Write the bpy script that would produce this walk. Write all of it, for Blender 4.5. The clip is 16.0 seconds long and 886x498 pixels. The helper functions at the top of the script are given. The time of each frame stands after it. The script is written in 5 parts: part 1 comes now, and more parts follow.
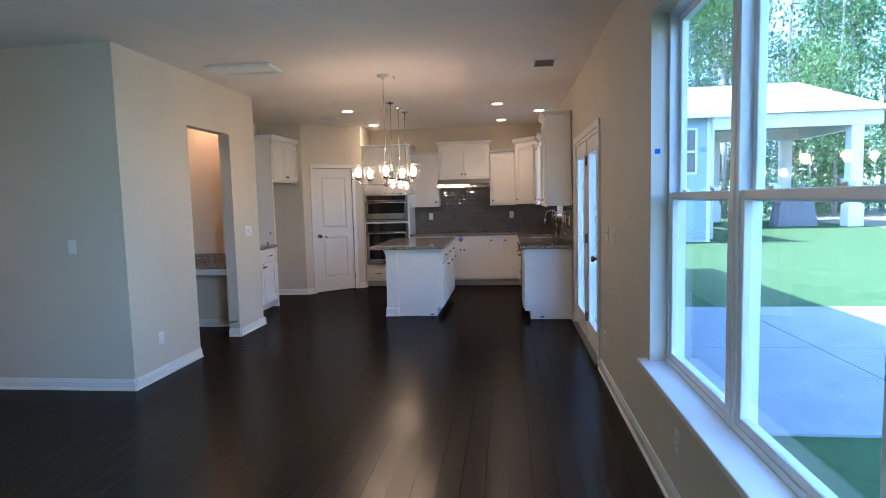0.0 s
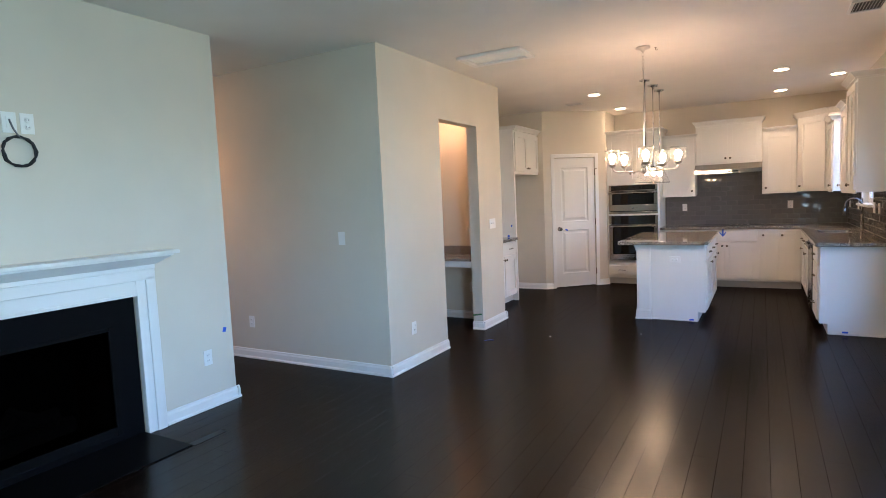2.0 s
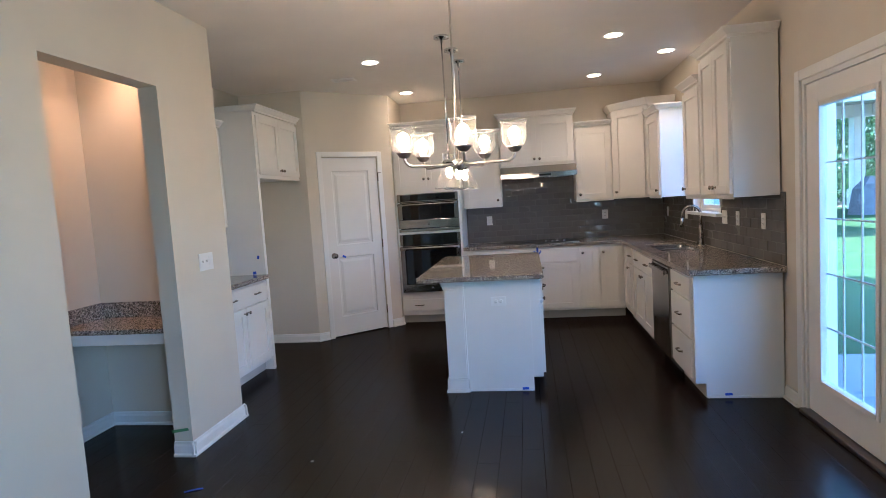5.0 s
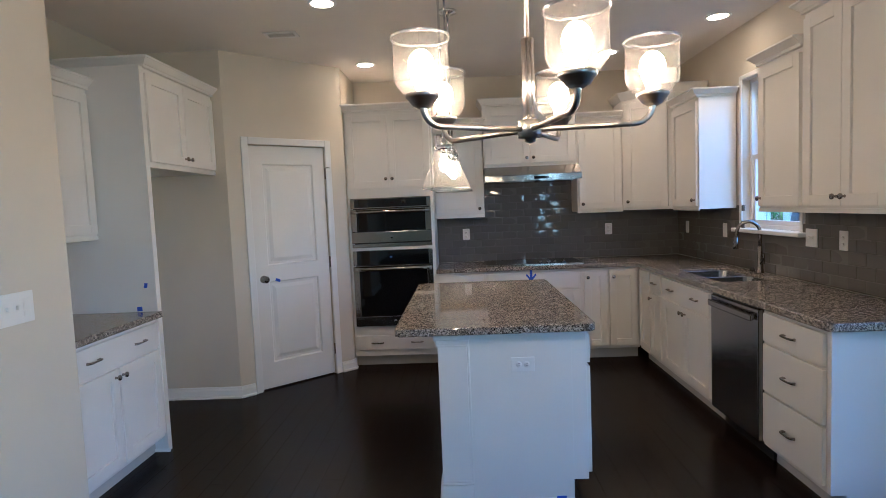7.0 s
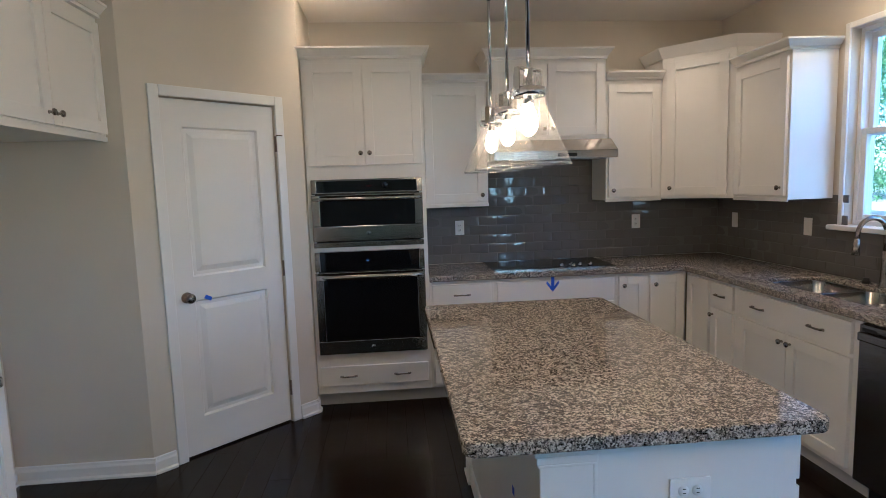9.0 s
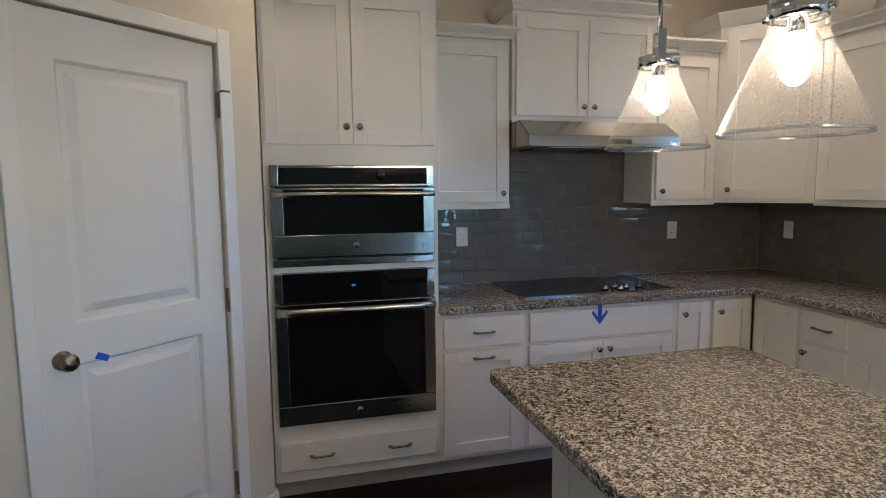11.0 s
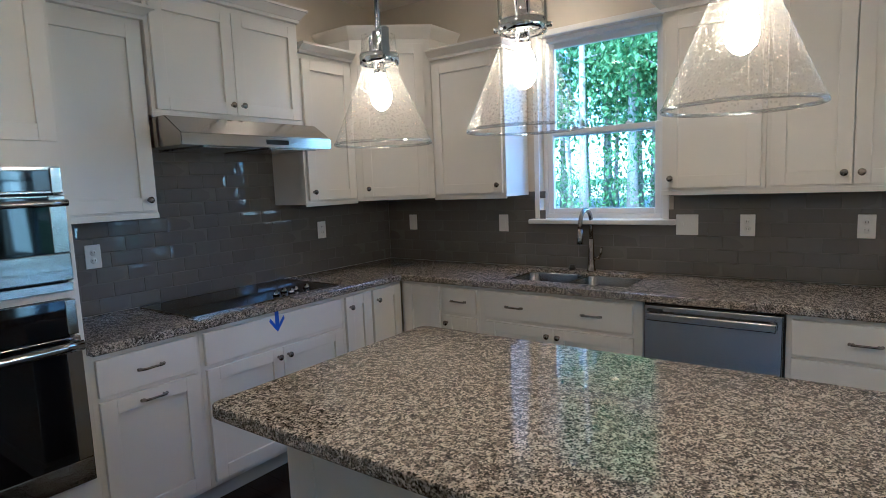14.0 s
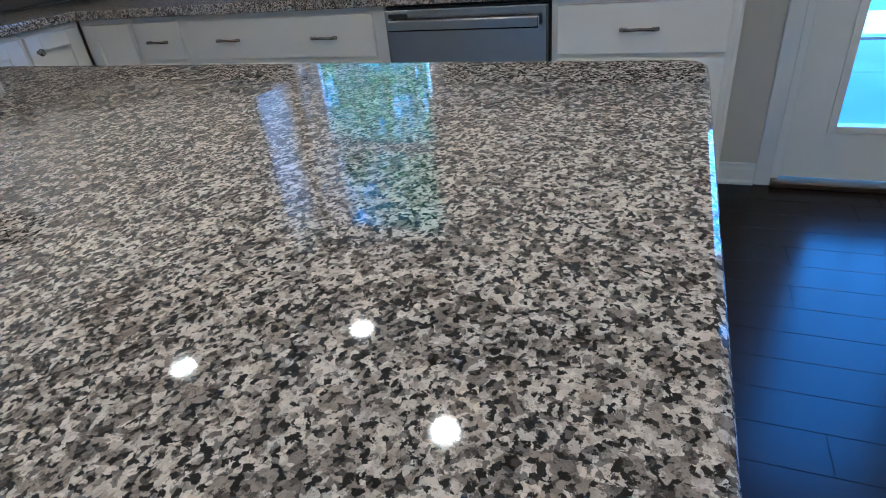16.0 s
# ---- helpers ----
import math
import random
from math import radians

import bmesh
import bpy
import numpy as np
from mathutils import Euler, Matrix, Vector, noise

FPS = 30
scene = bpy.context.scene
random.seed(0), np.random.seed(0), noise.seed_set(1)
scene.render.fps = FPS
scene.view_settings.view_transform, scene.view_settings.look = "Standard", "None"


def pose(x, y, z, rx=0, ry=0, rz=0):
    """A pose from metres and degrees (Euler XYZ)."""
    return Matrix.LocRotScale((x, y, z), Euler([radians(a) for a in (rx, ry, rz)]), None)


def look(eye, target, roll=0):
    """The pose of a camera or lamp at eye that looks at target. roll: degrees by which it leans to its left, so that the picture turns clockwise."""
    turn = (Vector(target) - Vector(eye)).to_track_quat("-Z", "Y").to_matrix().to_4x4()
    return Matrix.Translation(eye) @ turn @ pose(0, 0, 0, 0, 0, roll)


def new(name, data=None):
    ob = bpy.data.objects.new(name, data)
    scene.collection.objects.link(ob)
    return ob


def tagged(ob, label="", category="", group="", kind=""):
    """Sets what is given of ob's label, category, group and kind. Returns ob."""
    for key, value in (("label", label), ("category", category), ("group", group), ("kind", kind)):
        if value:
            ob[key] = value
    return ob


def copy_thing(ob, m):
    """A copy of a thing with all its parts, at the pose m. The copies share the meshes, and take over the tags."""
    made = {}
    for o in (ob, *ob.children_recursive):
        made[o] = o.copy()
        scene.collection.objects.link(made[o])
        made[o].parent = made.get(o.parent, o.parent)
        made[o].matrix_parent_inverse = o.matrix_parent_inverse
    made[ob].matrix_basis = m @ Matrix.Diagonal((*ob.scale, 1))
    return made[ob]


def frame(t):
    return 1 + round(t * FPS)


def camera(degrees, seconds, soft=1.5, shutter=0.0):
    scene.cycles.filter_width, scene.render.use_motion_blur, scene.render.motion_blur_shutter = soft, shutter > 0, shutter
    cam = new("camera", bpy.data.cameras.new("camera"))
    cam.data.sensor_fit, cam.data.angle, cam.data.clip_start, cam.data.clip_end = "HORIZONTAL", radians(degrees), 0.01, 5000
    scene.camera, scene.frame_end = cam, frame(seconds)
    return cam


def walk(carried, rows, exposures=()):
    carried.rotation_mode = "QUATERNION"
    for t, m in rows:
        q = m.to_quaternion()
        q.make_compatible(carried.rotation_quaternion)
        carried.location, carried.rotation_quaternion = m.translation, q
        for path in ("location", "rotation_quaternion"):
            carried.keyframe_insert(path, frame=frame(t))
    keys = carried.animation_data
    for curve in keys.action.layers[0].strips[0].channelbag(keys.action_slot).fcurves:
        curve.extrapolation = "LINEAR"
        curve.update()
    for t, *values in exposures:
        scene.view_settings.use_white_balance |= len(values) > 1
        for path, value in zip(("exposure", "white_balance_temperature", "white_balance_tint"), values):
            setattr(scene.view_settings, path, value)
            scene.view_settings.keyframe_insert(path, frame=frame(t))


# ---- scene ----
# ---- camera ----
cam = camera(76.1, 16.0, 0.7)
PATH = [
    (0, (0.931, -0.581, 1.505), (0.699, 1.398, 1.333), -1.5),
    (0.5, (0.869, -0.649, 1.495), (0.331, 1.269, 1.32), -1.5),
    (1, (0.765, -0.669, 1.472), (-0.031, 1.158, 1.298), -1.7),
    (1.5, (0.67, -0.525, 1.481), (-0.282, 1.226, 1.308), -2.0),
    (2, (0.614, -0.245, 1.497), (-0.368, 1.489, 1.326), -2.5),
    (2.5, (0.542, 0.165, 1.499), (-0.377, 1.933, 1.326), -3.0),
    (3, (0.436, 0.582, 1.506), (-0.375, 2.401, 1.331), -3.3),
    (3.5, (0.345, 1.006, 1.503), (-0.321, 2.884, 1.328), -3.9),
    (4, (0.225, 1.44, 1.508), (-0.303, 3.361, 1.333), -3.8),
    (4.5, (0.098, 1.886, 1.514), (-0.313, 3.836, 1.342), -4.0),
    (4.7, (0.056, 2.071, 1.499), (-0.306, 4.031, 1.329), -3.9),
    (7, (-0.529, 3.884, 1.503), (-0.6, 5.877, 1.356), -2.4),
    (7.5, (-0.688, 4.268, 1.541), (-0.714, 6.261, 1.371), -2.3),
    (8, (-0.883, 4.64, 1.533), (-0.856, 6.632, 1.35), -2.3),
    (8.5, (-0.956, 4.97, 1.524), (-0.86, 6.957, 1.322), -2.2),
    (9, (-1.032, 5.267, 1.552), (-0.857, 7.247, 1.33), -1.8),
    (9.5, (-1.159, 5.601, 1.528), (-0.887, 7.569, 1.303), -1.5),
    (9.7, (-1.177, 5.722, 1.514), (-0.877, 7.687, 1.287), -1.4),
    (11.8, (-1.601, 6.941, 1.522), (-0.782, 8.755, 1.321), -0.9),
    (12, (-1.596, 7.016, 1.542), (-0.67, 8.777, 1.346), -1.2),
    (12.5, (-1.604, 7.085, 1.585), (-0.445, 8.705, 1.41), -1.5),
    (13, (-1.66, 7.014, 1.586), (-0.301, 8.472, 1.418), -1.9),
    (13.5, (-1.697, 6.869, 1.567), (-0.189, 8.171, 1.385), -2.0),
    (14, (-1.704, 6.803, 1.499), (-0.099, 7.974, 1.268), -2.3),
    (14.5, (-1.54, 6.738, 1.39), (0.125, 7.791, 1.047), -3.5),
    (15, (-1.224, 6.713, 1.291), (0.453, 7.634, 0.709), -5.3),
    (15.5, (-1.034, 6.662, 1.211), (0.605, 7.454, 0.382), -6.1),
    (16, (-0.881, 6.629, 1.152), (0.693, 7.322, 0.131), -6.2),
]
EXPOSE = 3.8
walk(cam, [(t, look(eye, target, roll)) for t, eye, target, roll in PATH], [(0.0, EXPOSE - 0.27, 4800, 14), (0.5, EXPOSE, 5000, 15), (1.0, EXPOSE + 0.15, 5300, 18), (1.5, EXPOSE + 0.25, 5200, 16), (2.2, EXPOSE + 0.26, 5100, 15), (3.0, EXPOSE + 0.17, 4950, 13), (5.0, EXPOSE - 0.1, 4600, 11), (7.5, EXPOSE - 0.35, 4500, 8), (12.0, EXPOSE - 0.38, 4400, 4), (13.0, EXPOSE - 0.5, 4250, 3), (14.0, EXPOSE - 0.5, 4200, 3), (15.0, EXPOSE - 0.4, 4000, 2), (16.0, EXPOSE - 0.15, 3750, 1)])

# ---- world, sun, exposure ----
SUN_EL, SUN_AZ = 60.0, 184.0          # degrees; azimuth counted from +x towards +y, where the sun stands
world = bpy.data.worlds.new("sky")
scene.world = world
world.use_nodes = True
wn = world.node_tree
sky = wn.nodes.new("ShaderNodeTexSky")
sky.sky_type = "NISHITA"
sky.sun_disc = False
sky.ozone_density = 3.0
sky.sun_elevation = radians(SUN_EL)
sky.sun_rotation = radians(90 - SUN_AZ)
wn.links.new(sky.outputs[0], wn.nodes["Background"].inputs[0])
wn.nodes["Background"].inputs[1].default_value = 0.15
sun = new("sun", bpy.data.lights.new("sun", "SUN"))
sun.data.energy, sun.data.angle, sun.data.color = 2.2, radians(0.5), (1.0, 0.95, 0.87)
sun_dir = Vector((math.cos(radians(SUN_EL)) * math.cos(radians(SUN_AZ)), math.cos(radians(SUN_EL)) * math.sin(radians(SUN_AZ)), math.sin(radians(SUN_EL))))
sun.matrix_world = look(sun_dir * 60, (0, 0, 0))
BULB, CAN, HALL = 13.5, 4.0, 4.2    # strength of the glowing bulbs and ceiling cans

# added fill lamp for daylight in the living room's window unit behind the walk
lamp = new("daylight_fill_east", bpy.data.lights.new("daylight_fill_east", "AREA"))
lamp.data.shape, lamp.data.size, lamp.data.size_y = "RECTANGLE", 0.80, 1.80
lamp.data.energy, lamp.data.color = 5.0, (0.76, 0.96, 0.90)
lamp.matrix_world = look((1.77, 0.24, 1.52), (-3, 0.24, 1.3))

CANS = ((-1.36, 7.54), (-1.35, 9.10), (0.80, 7.46), (0.83, 9.10), (1.41, 8.23))
HALL_CANS = ((-4.55, 3.22), (-2.72, 5.80))
for i, (x, y) in enumerate(CANS + HALL_CANS):
    beam = new("downlight_beam", bpy.data.lights.new("downlight_beam", "SPOT"))
    beam.data.energy, beam.data.color = (1.8, (1.0, 0.61, 0.30)) if i < len(CANS) else (3.6, (1.0, 0.48, 0.20))
    beam.data.spot_size, beam.data.spot_blend, beam.data.shadow_soft_size = radians(112), 0.9, 0.06
    beam.location = (x, y, 2.795)

# ---- materials ----


def shader(name, color, rough=0.5, metal=0.0, spec=0.5):
    m = bpy.data.materials.new(name)
    m.use_nodes = True
    b = m.node_tree.nodes["Principled BSDF"]
    b.inputs["Base Color"].default_value = (*color, 1)
    b.inputs["Roughness"].default_value = rough
    b.inputs["Metallic"].default_value = metal
    b.inputs["Specular IOR Level"].default_value = spec
    return m, m.node_tree, b


def node(t, kind, **sets):
    n = t.nodes.new(kind)
    for k, v in sets.items():
        if k in n.inputs:
            n.inputs[k].default_value = v
    return n


def coords(t, scale=(1, 1, 1), rot=(0, 0, 0)):
    c = t.nodes.new("ShaderNodeTexCoord")
    m = t.nodes.new("ShaderNodeMapping")
    m.inputs["Scale"].default_value = scale
    m.inputs["Rotation"].default_value = rot
    t.links.new(c.outputs["Object"], m.inputs["Vector"])
    return m.outputs["Vector"]


def noise_tex(t, vec, scale, detail=4.0, rough=0.55):
    n = node(t, "ShaderNodeTexNoise", Scale=scale, Detail=detail, Roughness=rough)
    t.links.new(vec, n.inputs["Vector"])
    return n.outputs["Fac"]


def ramp(t, fac, stops):
    r = t.nodes.new("ShaderNodeValToRGB")
    e = r.color_ramp.elements
    while len(e) < len(stops):
        e.new(0.5)
    for i, (p, c) in enumerate(stops):
        e[i].position, e[i].color = p, (*c, 1)
    t.links.new(fac, r.inputs["Fac"])
    return r.outputs["Color"]


def bump(t, b, fac, strength=0.2, dist=0.002):
    n = node(t, "ShaderNodeBump", Strength=strength, Distance=dist)
    t.links.new(fac, n.inputs["Height"])
    t.links.new(n.outputs["Normal"], b.inputs["Normal"])
    return n


def scaled(c, f):
    return tuple(min(1.0, v * f) for v in c)


def painted(name, color, rough=0.55, grain=220.0, amount=0.12, vary=0.05):
    """Rolled or sprayed paint: orange-peel relief, faint patchiness and uneven sheen."""
    m, t, b = shader(name, color, rough)
    v = coords(t)
    big = noise_tex(t, v, 1.3, 3.0)
    t.links.new(ramp(t, big, [(0.3, scaled(color, 1 - vary)), (0.7, scaled(color, 1 + vary * 0.5))]), b.inputs["Base Color"])
    mr = node(t, "ShaderNodeMapRange")
    mr.inputs["To Min"].default_value, mr.inputs["To Max"].default_value = rough - 0.06, rough + 0.08
    t.links.new(noise_tex(t, v, 6.0), mr.inputs["Value"])
    t.links.new(mr.outputs["Result"], b.inputs["Roughness"])
    bump(t, b, noise_tex(t, v, grain, 2.0), amount, 0.0012)
    return m


WALL = painted("greige_wall_paint", (0.66, 0.60, 0.495), 0.6, 260, 0.18)
CEIL = painted("ceiling_paint", (0.80, 0.76, 0.70), 0.85, 120, 0.35)
TRIM = painted("white_trim_paint", (0.80, 0.79, 0.76), 0.32, 160, 0.05)
CABINET = painted("white_cabinet_paint", (0.79, 0.77, 0.73), 0.36, 190, 0.05)
DOORP = painted("white_door_paint", (0.78, 0.76, 0.72), 0.4, 150, 0.06)
SASH = painted("white_vinyl", (0.80, 0.80, 0.80), 0.35, 90, 0.03)
PLATE = shader("white_plastic", (0.82, 0.81, 0.78), 0.3)[0]
SLOT = shader("dark_slot", (0.02, 0.02, 0.02), 0.6)[0]
RUBBER = shader("black_rubber", (0.012, 0.012, 0.013), 0.5)[0]
TAPE = painted("blue_tape", (0.03, 0.10, 0.62), 0.6, 300, 0.2, 0.15)
GREEN_TAPE = painted("green_tape", (0.10, 0.24, 0.10), 0.6, 300, 0.2, 0.15)
# base cabinets' toe kicks: about 0.7 of the cabinet colour
KICK = painted("toe_kick_grey", (0.55, 0.53, 0.50), 0.5, 150, 0.05)


def metal(name, color, rough, stretch=(1, 1, 60), wave=0.0, brush=0.0):
    """Metal with a fine grain; wave is the slow unevenness of rolled sheet, brush the depth of level brushing."""
    m, t, b = shader(name, color, rough, 1.0)
    v = coords(t, stretch)
    mr = node(t, "ShaderNodeMapRange")
    mr.inputs["To Min"].default_value, mr.inputs["To Max"].default_value = rough * 0.92, rough * 1.1
    t.links.new(noise_tex(t, v, 9.0, 5.0), mr.inputs["Value"])
    t.links.new(mr.outputs["Result"], b.inputs["Roughness"])
    if brush:
        first = bump(t, b, noise_tex(t, coords(t, (1.6, 1.6, 2600.0)), 1.0, 1.0), brush, 0.0004)
        if wave:
            slow = node(t, "ShaderNodeBump", Strength=wave, Distance=0.05)
            t.links.new(noise_tex(t, coords(t, (1.0, 1.0, 0.12)), 5.0, 0.0), slow.inputs["Height"])
            t.links.new(slow.outputs["Normal"], first.inputs["Normal"])
    elif wave:
        bump(t, b, noise_tex(t, coords(t, (1.0, 1.0, 0.12)), 5.0, 0.0), wave, 0.05)
    else:
        bump(t, b, noise_tex(t, v, 22.0, 3.0), 0.010, 0.0004)
    return m


STEEL = metal("brushed_steel", (0.38, 0.36, 0.335), 0.10, (1, 1, 1), 0.05, 0.25)
DARK_STEEL = metal("slate_steel", (0.34, 0.33, 0.32), 0.2, (1, 1, 1), 0.02, 0.3)
SINKSTEEL = metal("satin_sink_steel", (0.25, 0.245, 0.24), 0.18, (1, 30, 1))
NICKEL = metal("satin_nickel", (0.60, 0.555, 0.505), 0.30, (1, 1, 1))
PULLS = metal("brushed_nickel_pull", (0.30, 0.27, 0.24), 0.26, (1, 1, 1))
BRONZE = metal("aged_bronze", (0.20, 0.16, 0.13), 0.3, (1, 1, 1))
CHROME = metal("polished_chrome", (0.62, 0.63, 0.64), 0.09, (1, 1, 1))
BLACKGLASS = shader("black_glass", (0.006, 0.006, 0.007), 0.04)[0]
OVENGLASS = shader("oven_glass", (0.006, 0.006, 0.007), 0.035, 0.0, 0.3)[0]
SOOT = painted("firebox_black", (0.004, 0.004, 0.0045), 0.75, 60, 0.4)
SOOT.node_tree.nodes["Principled BSDF"].inputs["Specular IOR Level"].default_value = 0.06
LOG = painted("ceramic_log", (0.022, 0.019, 0.017), 0.9, 40, 0.8, 0.4)


def hearth_stone():
    m, t, b = shader("black_granite", (0.005, 0.005, 0.006), 0.3, 0.0, 0.04)
    v = coords(t)
    t.links.new(ramp(t, noise_tex(t, v, 240, 3), [(0.55, (0.004, 0.004, 0.005)), (0.75, (0.02, 0.02, 0.022))]), b.inputs["Base Color"])
    return m


BLACK_STONE = hearth_stone()


def granite():
    m, t, b = shader("speckled_granite", (0.4, 0.37, 0.33), 0.10)
    c = t.nodes.new("ShaderNodeTexCoord").outputs["Object"]
    warp = node(t, "ShaderNodeTexNoise", Scale=150.0, Detail=5.0, Roughness=0.7)
    t.links.new(c, warp.inputs["Vector"])
    mixv = t.nodes.new("ShaderNodeVectorMath")
    mixv.operation = "MULTIPLY_ADD"
    mixv.inputs[1].default_value = (0.011, 0.011, 0.011)
    t.links.new(warp.outputs["Color"], mixv.inputs[0])
    t.links.new(c, mixv.inputs[2])
    cell = node(t, "ShaderNodeTexVoronoi", Scale=275.0)
    t.links.new(mixv.outputs[0], cell.inputs["Vector"])
    sep = t.nodes.new("ShaderNodeSeparateColor")
    t.links.new(cell.outputs["Color"], sep.inputs[0])
    base = ramp(t, sep.outputs[0], [(0.0, (0.018, 0.016, 0.016)), (0.20, (0.03, 0.028, 0.027)), (0.25, (0.12, 0.11, 0.10)), (0.42, (0.22, 0.205, 0.185)), (0.50, (0.44, 0.40, 0.345)), (1.0, (0.64, 0.59, 0.515))])
    big = node(t, "ShaderNodeTexVoronoi", Scale=92.0)
    t.links.new(mixv.outputs[0], big.inputs["Vector"])
    sep2 = t.nodes.new("ShaderNodeSeparateColor")
    t.links.new(big.outputs["Color"], sep2.inputs[0])
    patch = ramp(t, sep2.outputs[1], [(0.0, (0.22, 0.205, 0.20)), (0.28, (0.50, 0.47, 0.44)), (0.52, (1, 1, 1)), (1.0, (1, 0.97, 0.92))])
    mx = t.nodes.new("ShaderNodeMix")
    mx.data_type, mx.blend_type = "RGBA", "MULTIPLY"
    mx.inputs[0].default_value = 0.85
    t.links.new(base, mx.inputs[6])
    t.links.new(patch, mx.inputs[7])
    fleck = ramp(t, noise_tex(t, c, 420.0, 3.0, 0.7), [(0.36, (0.30, 0.28, 0.26)), (0.44, (0.92, 0.9, 0.88)), (0.7, (1, 1, 1))])
    mx2 = t.nodes.new("ShaderNodeMix")
    mx2.data_type, mx2.blend_type = "RGBA", "MULTIPLY"
    mx2.inputs[0].default_value = 0.8
    t.links.new(mx.outputs[2], mx2.inputs[6])
    t.links.new(fleck, mx2.inputs[7])
    t.links.new(mx2.outputs[2], b.inputs["Base Color"])
    mr = node(t, "ShaderNodeMapRange")
    mr.inputs["To Min"].default_value, mr.inputs["To Max"].default_value = 0.05, 0.055
    t.links.new(sep.outputs[1], mr.inputs["Value"])
    t.links.new(mr.outputs["Result"], b.inputs["Roughness"])
    return m


GRANITE = granite()


def floor_wood():
    m, t, b = shader("dark_stained_hardwood", (0.03, 0.02, 0.014), 0.2, 0.0, 0.24)
    info = t.nodes.new("ShaderNodeObjectInfo")
    geo = t.nodes.new("ShaderNodeNewGeometry")
    c = t.nodes.new("ShaderNodeTexCoord")
    pick = t.nodes.new("ShaderNodeMath")
    pick.operation = "ADD"
    t.links.new(info.outputs["Random"], pick.inputs[0])
    t.links.new(geo.outputs["Random Per Island"], pick.inputs[1])
    shift = t.nodes.new("ShaderNodeVectorMath")
    shift.operation = "MULTIPLY_ADD"
    shift.inputs[1].default_value = (17.0, 31.0, 7.0)
    t.links.new(pick.outputs[0], shift.inputs[0])
    mp = t.nodes.new("ShaderNodeMapping")
    mp.inputs["Scale"].default_value = (11.0, 0.9, 1.0)
    t.links.new(geo.outputs["Position"], mp.inputs["Vector"])
    t.links.new(mp.outputs[0], shift.inputs[2])
    grain = node(t, "ShaderNodeTexNoise", Scale=3.2, Detail=7.0, Roughness=0.62, Distortion=1.6)
    t.links.new(shift.outputs[0], grain.inputs["Vector"])
    tone = ramp(t, grain.outputs["Fac"], [(0.32, (0.0042, 0.0021, 0.0015)), (0.55, (0.0088, 0.0046, 0.0032)), (0.75, (0.017, 0.0092, 0.0065))])
    fr = t.nodes.new("ShaderNodeMath")
    fr.operation = "FRACT"
    t.links.new(pick.outputs[0], fr.inputs[0])
    mr = node(t, "ShaderNodeMapRange")
    mr.inputs["To Min"].default_value, mr.inputs["To Max"].default_value = 0.85, 1.18
    t.links.new(fr.outputs[0], mr.inputs["Value"])
    hsv = t.nodes.new("ShaderNodeHueSaturation")
    t.links.new(mr.outputs["Result"], hsv.inputs["Value"])
    t.links.new(tone, hsv.inputs["Color"])
    t.links.new(hsv.outputs[0], b.inputs["Base Color"])
    r2 = node(t, "ShaderNodeMapRange")
    r2.inputs["To Min"].default_value, r2.inputs["To Max"].default_value = 0.19, 0.28
    t.links.new(grain.outputs["Fac"], r2.inputs["Value"])
    t.links.new(r2.outputs["Result"], b.inputs["Roughness"])
    fine = node(t, "ShaderNodeTexNoise", Scale=14.0, Detail=4.0, Roughness=0.6, Distortion=0.8)
    t.links.new(shift.outputs[0], fine.inputs["Vector"])
    add = t.nodes.new("ShaderNodeMath")
    add.operation = "ADD"
    t.links.new(fine.outputs["Fac"], add.inputs[0])
    t.links.new(grain.outputs["Fac"], add.inputs[1])
    relief = bump(t, b, add.outputs[0], 0.06, 0.0015)
    # satin lacquer: a gloss over the stain whose mirror stays weak at low angles, as on scraped boards
    b.inputs["Specular IOR Level"].default_value = 0.0
    gl = t.nodes.new("ShaderNodeBsdfGlossy")
    t.links.new(r2.outputs["Result"], gl.inputs["Roughness"])
    t.links.new(relief.outputs["Normal"], gl.inputs["Normal"])
    fres = node(t, "ShaderNodeFresnel", IOR=1.5)
    cap = t.nodes.new("ShaderNodeMath")
    cap.operation, cap.inputs[1].default_value = "MINIMUM", 0.10
    t.links.new(fres.outputs[0], cap.inputs[0])
    mix = t.nodes.new("ShaderNodeMixShader")
    t.links.new(cap.outputs[0], mix.inputs[0])
    t.links.new(b.outputs[0], mix.inputs[1])
    t.links.new(gl.outputs[0], mix.inputs[2])
    t.links.new(mix.outputs[0], t.nodes["Material Output"].inputs["Surface"])
    return m


WOOD = floor_wood()


def glazed_tile():
    m, t, b = shader("grey_glazed_tile", (0.15, 0.14, 0.13), 0.035, 0.0, 0.38)
    info = t.nodes.new("ShaderNodeObjectInfo")
    t.links.new(ramp(t, info.outputs["Random"], [(0, (0.145, 0.138, 0.13)), (1, (0.165, 0.157, 0.147))]), b.inputs["Base Color"])
    bump(t, b, noise_tex(t, coords(t), 14, 2), 0.13, 0.004)
    return m


TILE = glazed_tile()
GROUT = painted("tile_grout", (0.16, 0.15, 0.14), 0.9, 300, 0.3)


